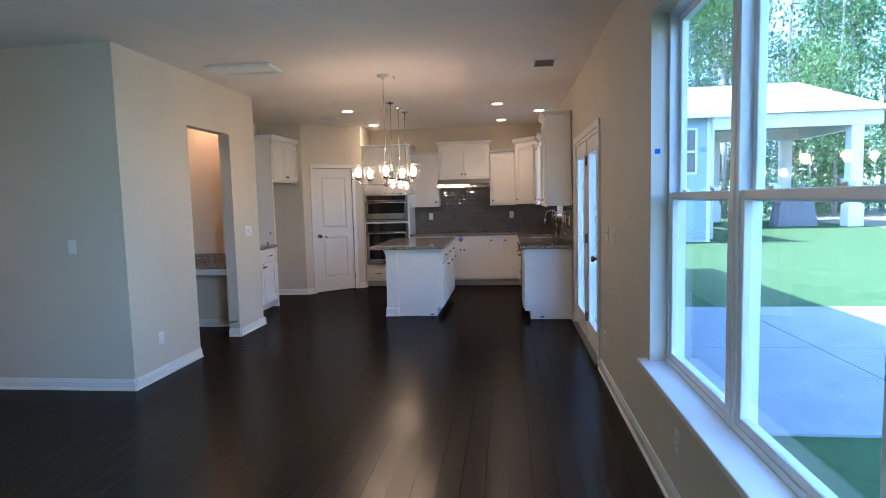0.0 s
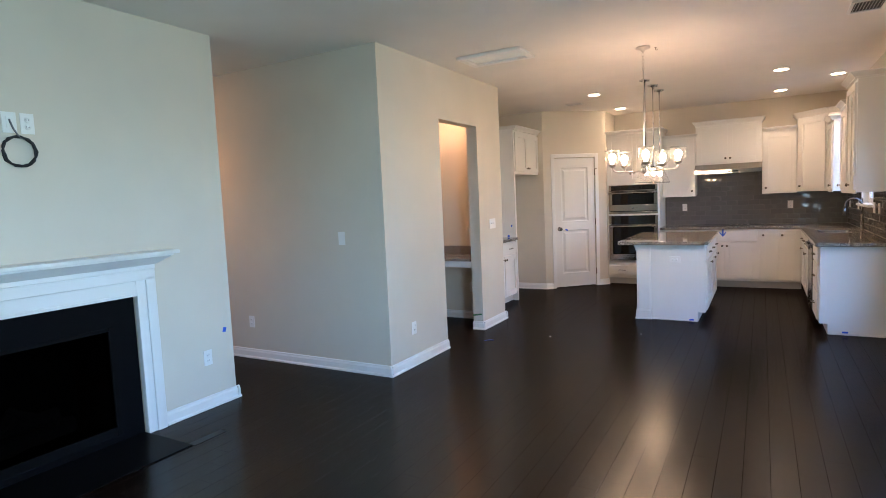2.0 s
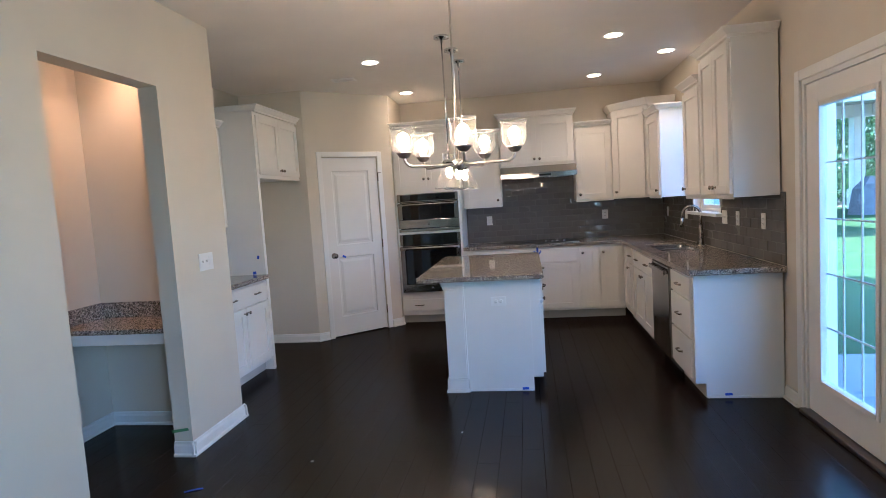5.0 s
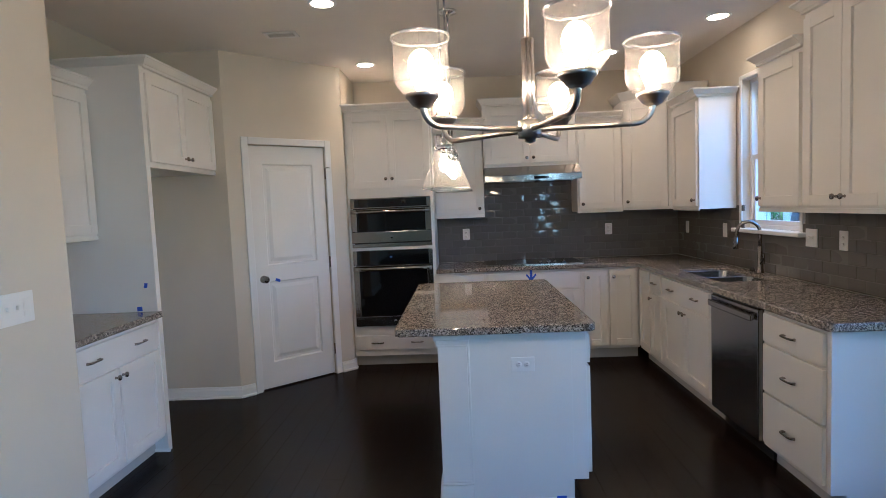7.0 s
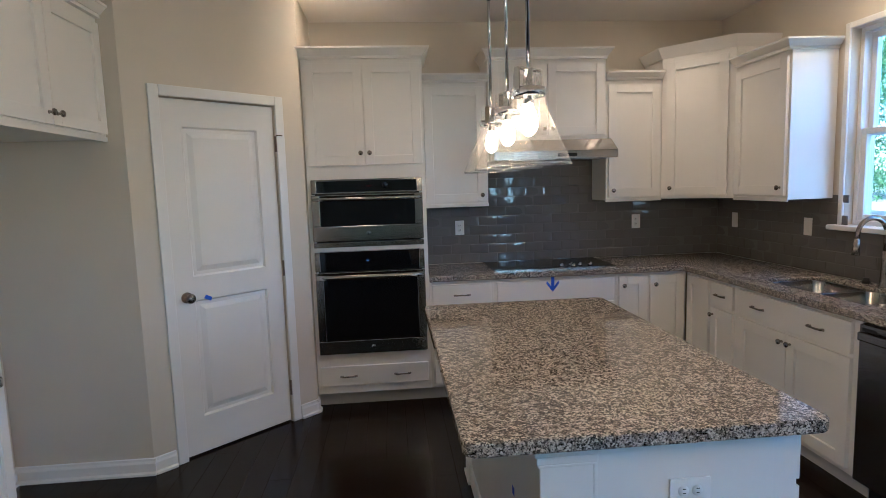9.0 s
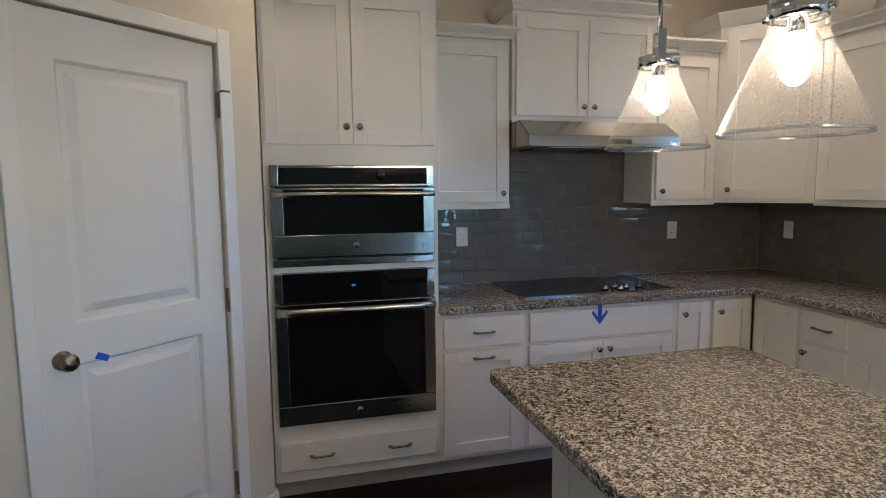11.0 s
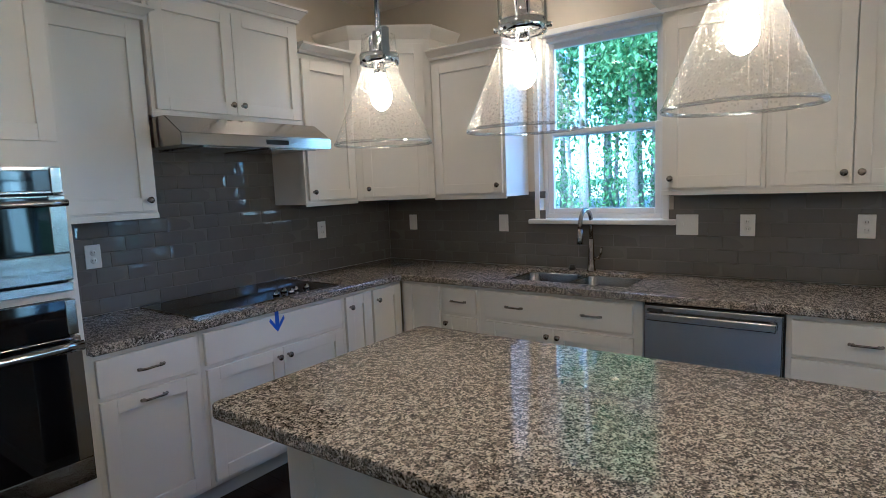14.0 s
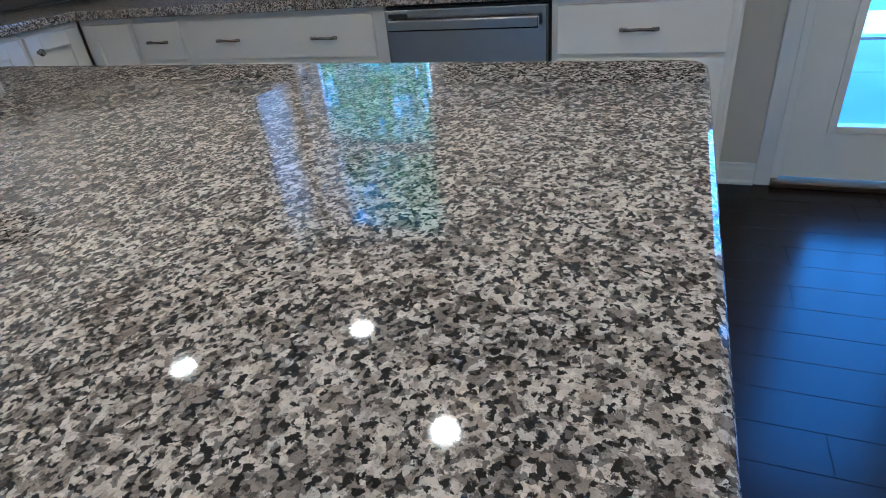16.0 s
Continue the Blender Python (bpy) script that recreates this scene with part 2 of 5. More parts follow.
def clear_glass(name, tint, gloss, seeds=0.0):
    """Thin glass: light passes straight on, and the surface mirrors by its Fresnel gloss; seeds are small bubbles that scatter."""
    m, t, b = shader(name, tint, 0.02)
    out = t.nodes["Material Output"]
    tr = node(t, "ShaderNodeBsdfTransparent")
    tr.inputs[0].default_value = (*tint, 1)
    gl = t.nodes.new("ShaderNodeBsdfGlossy")
    gl.inputs["Roughness"].default_value = 0.02
    face = t.nodes.new("ShaderNodeLayerWeight")
    face.inputs["Blend"].default_value = 0.5
    pw = t.nodes.new("ShaderNodeMath")
    pw.operation, pw.inputs[1].default_value = "POWER", 4.0
    t.links.new(face.outputs["Facing"], pw.inputs[0])
    fres = node(t, "ShaderNodeMapRange")
    fres.inputs["To Min"].default_value, fres.inputs["To Max"].default_value = gloss, 0.7
    t.links.new(pw.outputs[0], fres.inputs["Value"])
    mix = t.nodes.new("ShaderNodeMixShader")
    t.links.new(fres.outputs[0], mix.inputs[0])
    t.links.new(tr.outputs[0], mix.inputs[1])
    t.links.new(gl.outputs[0], mix.inputs[2])
    last = mix
    if seeds:
        v = coords(t)
        vor = node(t, "ShaderNodeTexVoronoi", Scale=125.0)
        t.links.new(v, vor.inputs["Vector"])
        spot = t.nodes.new("ShaderNodeMapRange")
        spot.inputs["From Min"].default_value, spot.inputs["From Max"].default_value = 0.34, 0.20
        spot.inputs["To Min"].default_value, spot.inputs["To Max"].default_value = seeds * 0.06, seeds
        t.links.new(vor.outputs["Distance"], spot.inputs["Value"])
        dif = t.nodes.new("ShaderNodeBsdfTranslucent")
        dif.inputs[0].default_value = (0.9, 0.88, 0.85, 1)
        mix2 = t.nodes.new("ShaderNodeMixShader")
        t.links.new(spot.outputs["Result"], mix2.inputs[0])
        t.links.new(mix.outputs[0], mix2.inputs[1])
        t.links.new(dif.outputs[0], mix2.inputs[2])
        bmp = node(t, "ShaderNodeBump", Strength=0.6, Distance=0.003)
        t.links.new(vor.outputs["Distance"], bmp.inputs["Height"])
        t.links.new(bmp.outputs[0], gl.inputs["Normal"])
        last = mix2
    t.links.new(last.outputs[0], out.inputs["Surface"])
    return m


PANE = clear_glass("window_glass", (0.94, 0.97, 0.98), 0.03)
FIREGLASS = clear_glass("fire_glass", (0.45, 0.45, 0.45), 0.006)
SEEDED = clear_glass("seeded_glass", (0.97, 0.97, 0.96), 0.03, 0.26)
SEEDED_CLEAR = clear_glass("lightly_seeded_glass", (0.97, 0.97, 0.96), 0.03, 0.15)
RIM = clear_glass("glass_rim", (0.86, 0.88, 0.88), 0.25)


def glow(name, color, strength):
    m = bpy.data.materials.new(name)
    m.use_nodes = True
    t = m.node_tree
    t.nodes.remove(t.nodes["Principled BSDF"])
    e = t.nodes.new("ShaderNodeEmission")
    e.inputs[0].default_value, e.inputs[1].default_value = (*color, 1), strength
    t.links.new(e.outputs[0], t.nodes["Material Output"].inputs[0])
    return m


BULB_GLOW = glow("lit_bulb", (1.0, 0.60, 0.28), BULB)
CAN_GLOW = glow("lit_downlight", (1.0, 0.64, 0.33), CAN)
HALL_GLOW = glow("lit_hall_downlight", (1.0, 0.52, 0.24), HALL)
DIGIT_BLUE = glow("blue_display", (0.3, 0.5, 1.0), 0.03)
DIGIT_RED = glow("red_display", (1.0, 0.12, 0.05), 0.005)


def ground_mat(name, a, b_, scale, rough=0.9, strength=0.5):
    m, t, b = shader(name, a, rough, 0, 0.2)
    v = coords(t)
    f = noise_tex(t, v, scale, 8, 0.7)
    t.links.new(ramp(t, f, [(0.35, a), (0.68, b_)]), b.inputs["Base Color"])
    bump(t, b, noise_tex(t, v, scale * 6, 4), strength, 0.02)
    return m


LAWN = ground_mat("mown_lawn", (0.040, 0.078, 0.024), (0.065, 0.112, 0.040), 3.0)
CONCRETE = ground_mat("patio_concrete", (0.22, 0.24, 0.25), (0.28, 0.30, 0.31), 2.2, 0.85, 0.2)
LITTER = ground_mat("leaf_litter", (0.20, 0.18, 0.12), (0.36, 0.33, 0.25), 2.5)
SIDING = painted("blue_grey_siding", (0.30, 0.36, 0.42), 0.6, 60, 0.2)
OUTTRIM = painted("exterior_white_trim", (0.8, 0.8, 0.79), 0.5, 60, 0.1)
SHINGLE = ground_mat("light_shingle", (0.34, 0.33, 0.32), (0.46, 0.45, 0.43), 9.0, 0.9, 0.6)
BARK = ground_mat("pine_bark", (0.30, 0.27, 0.24), (0.52, 0.48, 0.44), 7.0, 0.95, 1.0)
COVER = ground_mat("grey_cover", (0.16, 0.16, 0.17), (0.24, 0.24, 0.25), 4.0, 0.7, 0.4)


def leaf_mat():
    m, t, b = shader("leaves", (0.07, 0.15, 0.03), 0.55, 0, 0.3)
    geo = t.nodes.new("ShaderNodeNewGeometry")
    col = ramp(t, geo.outputs["Random Per Island"], [(0.0, (0.06, 0.13, 0.04)), (0.5, (0.14, 0.26, 0.09)), (1.0, (0.26, 0.40, 0.16))])
    t.links.new(col, b.inputs["Base Color"])
    tl = t.nodes.new("ShaderNodeBsdfTranslucent")
    t.links.new(col, tl.inputs[0])
    mix = node(t, "ShaderNodeMixShader")
    mix.inputs[0].default_value = 0.4
    t.links.new(b.outputs[0], mix.inputs[1])
    t.links.new(tl.outputs[0], mix.inputs[2])
    t.links.new(mix.outputs[0], t.nodes["Material Output"].inputs[0])
    return m


LEAF = leaf_mat()

# ---- mesh helpers ----


def box(bm, x0, y0, z0, x1, y1, z1, b=0.0):
    xs, ys, zs = sorted((x0, x1)), sorted((y0, y1)), sorted((z0, z1))
    v = [bm.verts.new((xs[i], ys[j], zs[k])) for i in (0, 1) for j in (0, 1) for k in (0, 1)]
    fs = [bm.faces.new([v[i] for i in q]) for q in ((0, 1, 3, 2), (4, 6, 7, 5), (0, 4, 5, 1), (2, 3, 7, 6), (0, 2, 6, 4), (1, 5, 7, 3))]
    if b:
        es = list({e for f in fs for e in f.edges})
        bmesh.ops.bevel(bm, geom=es, offset=b, segments=2, profile=0.5, affect="EDGES")


def hexa(bm, low, up):
    v = [bm.verts.new(p) for p in (*low, *up)]
    n = len(low)
    bm.faces.new(v[:n][::-1])
    bm.faces.new(v[n:])
    for i in range(n):
        j = (i + 1) % n
        bm.faces.new((v[i], v[j], v[n + j], v[n + i]))


def prism(bm, pts, z0, z1):
    hexa(bm, [(x, y, z0) for x, y in pts], [(x, y, z1) for x, y in pts])


def lathe(bm, profile, segs=24, m=None, cap=True):
    """Turns (radius, height) round the z axis."""
    m = m or Matrix()
    rings = []
    for r, z in profile:
        rings.append([bm.verts.new(m @ Vector((r * math.cos(2 * math.pi * i / segs), r * math.sin(2 * math.pi * i / segs), z))) for i in range(segs)])
    for a, b in zip(rings, rings[1:]):
        for i in range(segs):
            j = (i + 1) % segs
            f = bm.faces.new((a[i], a[j], b[j], b[i]))
            f.smooth = True
    if cap:
        bm.faces.new(rings[0][::-1])
        bm.faces.new(rings[-1])


def tube(bm, pts, r, segs=10, m=None, cap=True):
    m = m or Matrix()
    pts = [m @ Vector(p) for p in pts]
    rs = r if isinstance(r, (list, tuple)) else [r] * len(pts)
    rings, up = [], None
    for i, p in enumerate(pts):
        d = (pts[min(i + 1, len(pts) - 1)] - pts[max(i - 1, 0)]).normalized()
        if up is None:
            up = d.orthogonal().normalized()
        up = (up - d * up.dot(d)).normalized()
        side = d.cross(up)
        rings.append([bm.verts.new(p + (up * math.cos(2 * math.pi * k / segs) + side * math.sin(2 * math.pi * k / segs)) * rs[i]) for k in range(segs)])
    for a, b in zip(rings, rings[1:]):
        for k in range(segs):
            j = (k + 1) % segs
            f = bm.faces.new((a[k], a[j], b[j], b[k]))
            f.smooth = True
    if cap:
        bm.faces.new(rings[0][::-1])
        bm.faces.new(rings[-1])


def finish(name, bm, material):
    bmesh.ops.recalc_face_normals(bm, faces=bm.faces)
    me = bpy.data.meshes.new(name)
    bm.to_mesh(me)
    bm.free()
    me.materials.append(material)
    return me


def part(name, bm, material, parent=None, label=""):
    ob = new(name, finish(name, bm, material))
    if parent is not None:
        ob.parent = parent
    if label:
        ob["label"] = label
    return ob


def boxpart(name, dims, material, parent, b=0.0, label=""):
    bm = bmesh.new()
    box(bm, *dims, b)
    return part(name, bm, material, parent, label)


def thing(name, m, label, category, group="", kind=""):
    ob = new(name)
    ob.empty_display_size = 0.1
    ob.matrix_world = m
    return tagged(ob, label, category, group, kind)


def setting(name, bm, material, label="", category=""):
    return tagged(part(name, bm, material), label, category, kind="structure")


# ---- plan ----
XR, XRO = 1.71, 1.89          # right wall, inner and outer face
YB = 9.82                     # back wall
CZ = 2.82                     # ceiling
XL = -3.14                    # kitchen's left wall
XW = -2.165                   # face of the wall with the desk niche
XF = -3.05                    # fireplace wall
YF = 2.77                     # its end
YH = 3.675                    # hall wall
YS = -4.2                     # wall behind the camera


def wall_with_holes(bm, axis, a0, a1, u0, u1, z0, z1, holes):
    """A wall whose thickness runs a0..a1 along axis, its length u0..u1, with holes (ua, ub, za, zb)."""
    def put(ua, ub, za, zb):
        if ub - ua > 1e-4 and zb - za > 1e-4:
            if axis == "x":
                box(bm, a0, ua, za, a1, ub, zb)
            else:
                box(bm, ua, a0, za, ub, a1, zb)
    u = u0
    for ua, ub, za, zb in sorted(holes):
        put(u, ua, z0, z1)
        put(ua, ub, z0, za)
        put(ua, ub, zb, z1)
        u = ub
    put(u, u1, z0, z1)


BIGW = (-0.22, 2.66, 0.55, 2.47)
FRD = (4.44, 6.19, 0.0, 2.10)
KW = (7.70, 8.48, 1.22, 2.395)
bm = bmesh.new()
wall_with_holes(bm, "x", XR, XRO, YS, YB + 0.15, 0, CZ, [BIGW, FRD, KW])
setting("wall_east", bm, WALL, "greige painted wall with large windows and patio doors", "wall")
bm = bmesh.new()
box(bm, XL - 0.12, YB, 0, XR, YB + 0.15, CZ)
wall_back = setting("wall_north", bm, WALL, "greige painted wall behind the cooktop", "wall")
bm = bmesh.new()
box(bm, -6.2, YS - 0.15, 0, XR, YS, CZ)
setting("wall_south", bm, WALL, "plain greige painted living room wall", "wall")
bm = bmesh.new()
wall_with_holes(bm, "x", -4.2, XF, YS, YF, 0, CZ, [(0.72, 2.00, 0.0, 0.95)])
setting("wall_fireplace", bm, WALL, "greige painted chimney wall round the fireplace", "wall")
bm = bmesh.new()
box(bm, -6.2, YF - 0.15, 0, -4.2, YF, CZ)
box(bm, -6.35, YF - 0.15, 0, -6.2, YH, CZ)
setting("wall_hall_end", bm, WALL, "plain greige painted hall wall", "wall")
bm = bmesh.new()
box(bm, -6.35, YH, 0, XW - 0.125, YH + 0.12, CZ)
setting("wall_hall", bm, WALL, "greige painted wall along the hall", "wall")
bm = bmesh.new()
wall_with_holes(bm, "x", XW - 0.125, XW, YH, 6.165, 0, CZ, [(4.685, 5.53, 0.0, 2.30)])
setting("wall_niche", bm, WALL, "greige painted wall with an open doorway to a desk niche", "wall")
bm = bmesh.new()
box(bm, XL, 6.05, 0, XW - 0.125, 6.165, CZ)
setting("wall_niche_side", bm, WALL, "plain wall between desk niche and kitchen", "wall")
bm = bmesh.new()
box(bm, XL - 0.12, YH + 0.12, 0, XL, YB, CZ)
setting("wall_west", bm, WALL, "greige painted kitchen wall behind the cabinets", "wall")
bm = bmesh.new()
box(bm, XL, 8.42, 0, -2.41, 8.52, CZ)
setting("wall_fridge_alcove", bm, WALL, "greige painted side wall of the empty fridge alcove", "wall")

PA, PB = Vector((-2.41, 8.42, 0)), Vector((-1.605, 9.165, 0))
PANG = math.degrees(math.atan2(PB.y - PA.y, PB.x - PA.x))
PLEN = (PB - PA).length
DIAG = pose(PA.x, PA.y, 0, 0, 0, PANG)
PD = (0.185, 0.895)
bm = bmesh.new()
wall_with_holes(bm, "y", 0, 0.11, 0, PLEN, 0, CZ, [(PD[0], PD[1], 0, 2.09)])
w = setting("wall_pantry", bm, WALL, "greige painted diagonal wall with the pantry door", "wall")
w.matrix_world = DIAG
bm = bmesh.new()
box(bm, PB.x - 0.11, PB.y, 0, PB.x, YB, CZ)
setting("wall_pantry_side", bm, WALL, "short greige wall beside the oven cabinet", "wall")

bm = bmesh.new()
box(bm, -6.35, YS - 0.15, CZ, XRO, YB + 0.15, CZ + 0.12)
setting("ceiling", bm, CEIL, "flat painted ceiling", "ceiling")
# unseen mass added over the ceiling to cast the house's shadow outdoors
bm = bmesh.new()
box(bm, -9, YS - 2, 3.1, XRO + 0.25, YB + 2.5, 5.6)
setting("house_shade_block", bm, OUTTRIM, "unseen block in place of the upper house, shading the patio", "storey")
bm = bmesh.new()
box(bm, -6.35, YS - 0.15, -0.30, XRO, YB + 0.15, -0.022)
floor = setting("floor", bm, SLOT, "dark stained hardwood plank floor with a satin sheen", "floor")

# baseboards
BASE_PROFILE = [(0.0, 0.0), (0.028, 0.0), (0.028, 0.012), (0.016, 0.020), (0.016, 0.066), (0.010, 0.078), (0.008, 0.090), (0.0, 0.094)]


def baseboard(a, b, side):
    """Runs from a to b; side +1 puts the board to the left of that way."""
    a, b = Vector((*a, 0)), Vector((*b, 0))
    d = (b - a).normalized()
    n = Vector((-d.y, d.x, 0)) * side
    bm = bmesh.new()
    ra = [bm.verts.new(a + n * o + Vector((0, 0, z))) for o, z in BASE_PROFILE]
    rb = [bm.verts.new(b + n * o + Vector((0, 0, z))) for o, z in BASE_PROFILE]
    k = len(ra)
    for i in range(k):
        j = (i + 1) % k
        bm.faces.new((ra[i], ra[j], rb[j], rb[i]))
    bm.faces.new(ra[::-1])
    bm.faces.new(rb)
    return setting("baseboard", bm, TRIM, "white moulded baseboard with shoe moulding", "baseboard")


baseboard((XR, YS), (XR, 4.375), 1)
baseboard((XR, 6.255), (XR, 6.445), 1)
baseboard((XF, YS), (XF, 0.53), -1)
baseboard((XF, 2.15), (XF, YF + 0.028), -1)
baseboard((XF + 0.026, YF), (-4.2, YF), -1)
baseboard((-6.2, YH), (XW + 0.028, YH), -1)
baseboard((XW, YH - 0.028), (XW, 4.685 + 0.0), -1)
baseboard((XW, 5.53 - 0.028), (XW, 6.165 + 0.028), -1)
baseboard((XW - 0.125, 5.53), (XW + 0.028, 5.53), -1)
baseboard((XW + 0.028, 6.165), (-2.45, 6.165), -1)
baseboard((XL, 6.05), (XW - 0.125, 6.05), -1)
baseboard((XL, YH + 0.12), (XL, 6.05), -1)
baseboard((XL, 8.42), (-2.398, 8.42), -1)
baseboard((XL, 7.45), (XL, 8.42), -1)
pv = lambda s: ((PA + (PB - PA).normalized() * s).x, (PA + (PB - PA).normalized() * s).y)
baseboard(pv(0.0), pv(PD[0] - 0.065), -1)
baseboard(pv(PD[1] + 0.065), pv(PLEN + 0.012), -1)
baseboard((PB.x, PB.y - 0.01), (PB.x, 9.215), -1)

# ---- windows, doors ----


def casing(bm, u0, u1, z1, w, d0, d1, axis, z0=0.0):
    """Door casing round u0..u1, z1 high; axis 'x': lies on a wall of constant x between d0 and d1."""
    for (a, b, za, zb) in ((u0 - w, u0, z0, z1 + w), (u1, u1 + w, z0, z1 + w), (u0, u1, z1, z1 + w)):
        if axis == "x":
            box(bm, d0, a, za, d1, b, zb, 0.004)
        else:
            box(bm, a, d0, za, b, d1, zb, 0.004)


def hung_unit(win, y0, y1, z0, z1, x, rail, grp):
    """One double-hung unit in a wall of constant x: frame, two sashes, panes."""
    f = 0.028
    bm = bmesh.new()
    box(bm, x, y0, z0, x + 0.09, y0 + f, z1, 0.003)
    box(bm, x, y1 - f, z0, x + 0.09, y1, z1, 0.003)
    box(bm, x, y0 + f, z0, x + 0.09, y1 - f, z0 + f, 0.003)
    box(bm, x, y0 + f, z1 - f, x + 0.09, y1 - f, z1, 0.003)
    part("window_frame", bm, SASH, win)
    for nm, za, zb, xx in (("lower_sash", z0 + f, rail + 0.022, x + 0.008), ("upper_sash", rail - 0.022, z1 - f, x + 0.048)):
        s = 0.036
        bm = bmesh.new()
        ya, yb = y0 + f, y1 - f
        box(bm, xx, ya, za, xx + 0.034, ya + s, zb, 0.004)
        box(bm, xx, yb - s, za, xx + 0.034, yb, zb, 0.004)
        box(bm, xx, ya + s, za, xx + 0.034, yb - s, za + s, 0.004)
        box(bm, xx, ya + s, zb - s, xx + 0.034, yb - s, zb, 0.004)
        sash = part(nm, bm, SASH, win)
        p = boxpart("pane", (xx + 0.014, ya + s - 0.004, za + s - 0.004, xx + 0.020, yb - s + 0.004, zb - s + 0.004), PANE, sash)
    for yy in (y0 + (y1 - y0) * 0.28, y0 + (y1 - y0) * 0.72):
        bm = bmesh.new()
        box(bm, x + 0.012, yy - 0.022, rail + 0.022, x + 0.036, yy + 0.022, rail + 0.034, 0.003)
        box(bm, x + 0.002, yy - 0.008, rail + 0.030, x + 0.030, yy + 0.008, rail + 0.042, 0.003)
        part("sash_lock", bm, SASH, win)


win1 = thing("window_1", pose(0, 0, 0), "white vinyl triple double-hung window over a deep sill", "window", kind="structure")
y0, y1, z0, z1 = BIGW
hung_unit(win1, y0, 0.745, z0 + 0.02, z1, 1.80, 1.492, 0)
hung_unit(win1, 0.775, 1.725, z0 + 0.02, z1, 1.80, 1.492, 0)
boxpart("mullion", (1.795, 0.745, z0 + 0.02, 1.90, 0.775, z1), SASH, win1, 0.004)
hung_unit(win1, 1.755, y1, z0 + 0.02, z1, 1.80, 1.492, 0)
boxpart("mullion", (1.795, 1.725, z0 + 0.02, 1.90, 1.755, z1), SASH, win1, 0.004)
boxpart("window_sill", (1.652, y0 - 0.07, z0 - 0.012, 1.80, y1 + 0.07, z0 + 0.02), TRIM, win1, 0.006)
win2 = thing("window_2", pose(0, 0, 0), "white double-hung kitchen window above the sink", "window", kind="structure")
y0, y1, z0, z1 = KW
hung_unit(win2, y0 + 0.001, y1 - 0.001, z0 + 0.02, z1, 1.765, 1.79, 0)
boxpart("window_sill", (1.640, y0 - 0.08, z0 - 0.010, 1.765, y1 + 0.06, z0 + 0.02), TRIM, win2, 0.006)
bm = bmesh.new()
casing(bm, y0, y1, z1, 0.035, XR - 0.015, XR, "x", z0 + 0.02)
part("casing", bm, TRIM, win2)

# patio doors: one fixed leaf, one hinged at the middle post
pd = thing("door_1", pose(0, 0, 0), "white patio double door with gridded glass, closed", "door", kind="structure")
bm = bmesh.new()
casing(bm, FRD[0], FRD[1], FRD[3], 0.062, XR - 0.018, XR, "x")
part("casing", bm, TRIM, pd)
bm = bmesh.new()
box(bm, XR, FRD[0], 0.03, XRO, FRD[0] + 0.03, FRD[3])
box(bm, XR, FRD[1] - 0.03, 0.03, XRO, FRD[1], FRD[3])
box(bm, XR, FRD[0] + 0.03, FRD[3] - 0.03, XRO, FRD[1] - 0.03, FRD[3])
box(bm, XR + 0.002, 5.270, 0.03, XRO, 5.302, FRD[3] - 0.03)
part("door_frame", bm, TRIM, pd)
boxpart("threshold", (XR - 0.04, FRD[0], 0.0, XRO, FRD[1], 0.028), BRONZE, pd, 0.006, "bronze metal threshold")


def glazed_leaf(ya, yb):
    x0, x1 = XR + 0.012, XR + 0.056
    za, zb = 0.035, 2.066
    ga, gb, gz0, gz1 = ya + 0.115, yb - 0.135, 0.235, 1.945
    bm = bmesh.new()
    box(bm, x0, ya, za, x1, ga, zb, 0.002)
    box(bm, x0, gb, za, x1, yb, zb, 0.002)
    box(bm, x0, ga, za, x1, gb, gz0, 0.0)
    box(bm, x0, ga, gz1, x1, gb, zb, 0.0)
    leaf = part("door_leaf", bm, DOORP, pd)
    bm = bmesh.new()
    for a, b, c, d in ((ga, ga + 0.03, gz0, gz1), (gb - 0.03, gb, gz0, gz1), (ga + 0.03, gb - 0.03, gz0, gz0 + 0.03), (ga + 0.03, gb - 0.03, gz1 - 0.03, gz1)):
        box(bm, x0 - 0.010, a, c, x1 - 0.004, b, d, 0.004)
    part("glazing_bead", bm, DOORP, leaf)
    boxpart("pane", (x0 + 0.018, ga + 0.028, gz0 + 0.028, x0 + 0.024, gb - 0.028, gz1 - 0.028), PANE, leaf)
    iy, iz = (gb - ga - 0.06) / 3, (gz1 - gz0 - 0.06) / 5
    for i in (1, 2):
        y = ga + 0.03 + iy * i
        boxpart("grille_bar", (x0 + 0.026, y - 0.005, gz0 + 0.03, x0 + 0.034, y + 0.005, gz1 - 0.03), TRIM, leaf)
    for k in range(1, 5):
        z = gz0 + 0.03 + iz * k
        boxpart("grille_bar", (x0 + 0.027, ga + 0.03, z - 0.005, x0 + 0.0335, gb - 0.03, z + 0.005), TRIM, leaf)
    return leaf


glazed_leaf(5.304, 6.158)
leaf = glazed_leaf(4.472, 5.268)
for z in (0.28, 1.08, 1.86):
    bm = bmesh.new()
    tube(bm, [(XR - 0.004, 5.286, z - 0.05), (XR - 0.004, 5.286, z + 0.05)], 0.008)
    box(bm, XR - 0.003, 5.253, z - 0.045, XR + 0.010, 5.318, z + 0.045)
    part("hinge", bm, BRONZE, pd, "dark bronze hinge")
bm = bmesh.new()
mk = pose(XR + 0.012, 4.535, 0.95, 0, -90, 0)
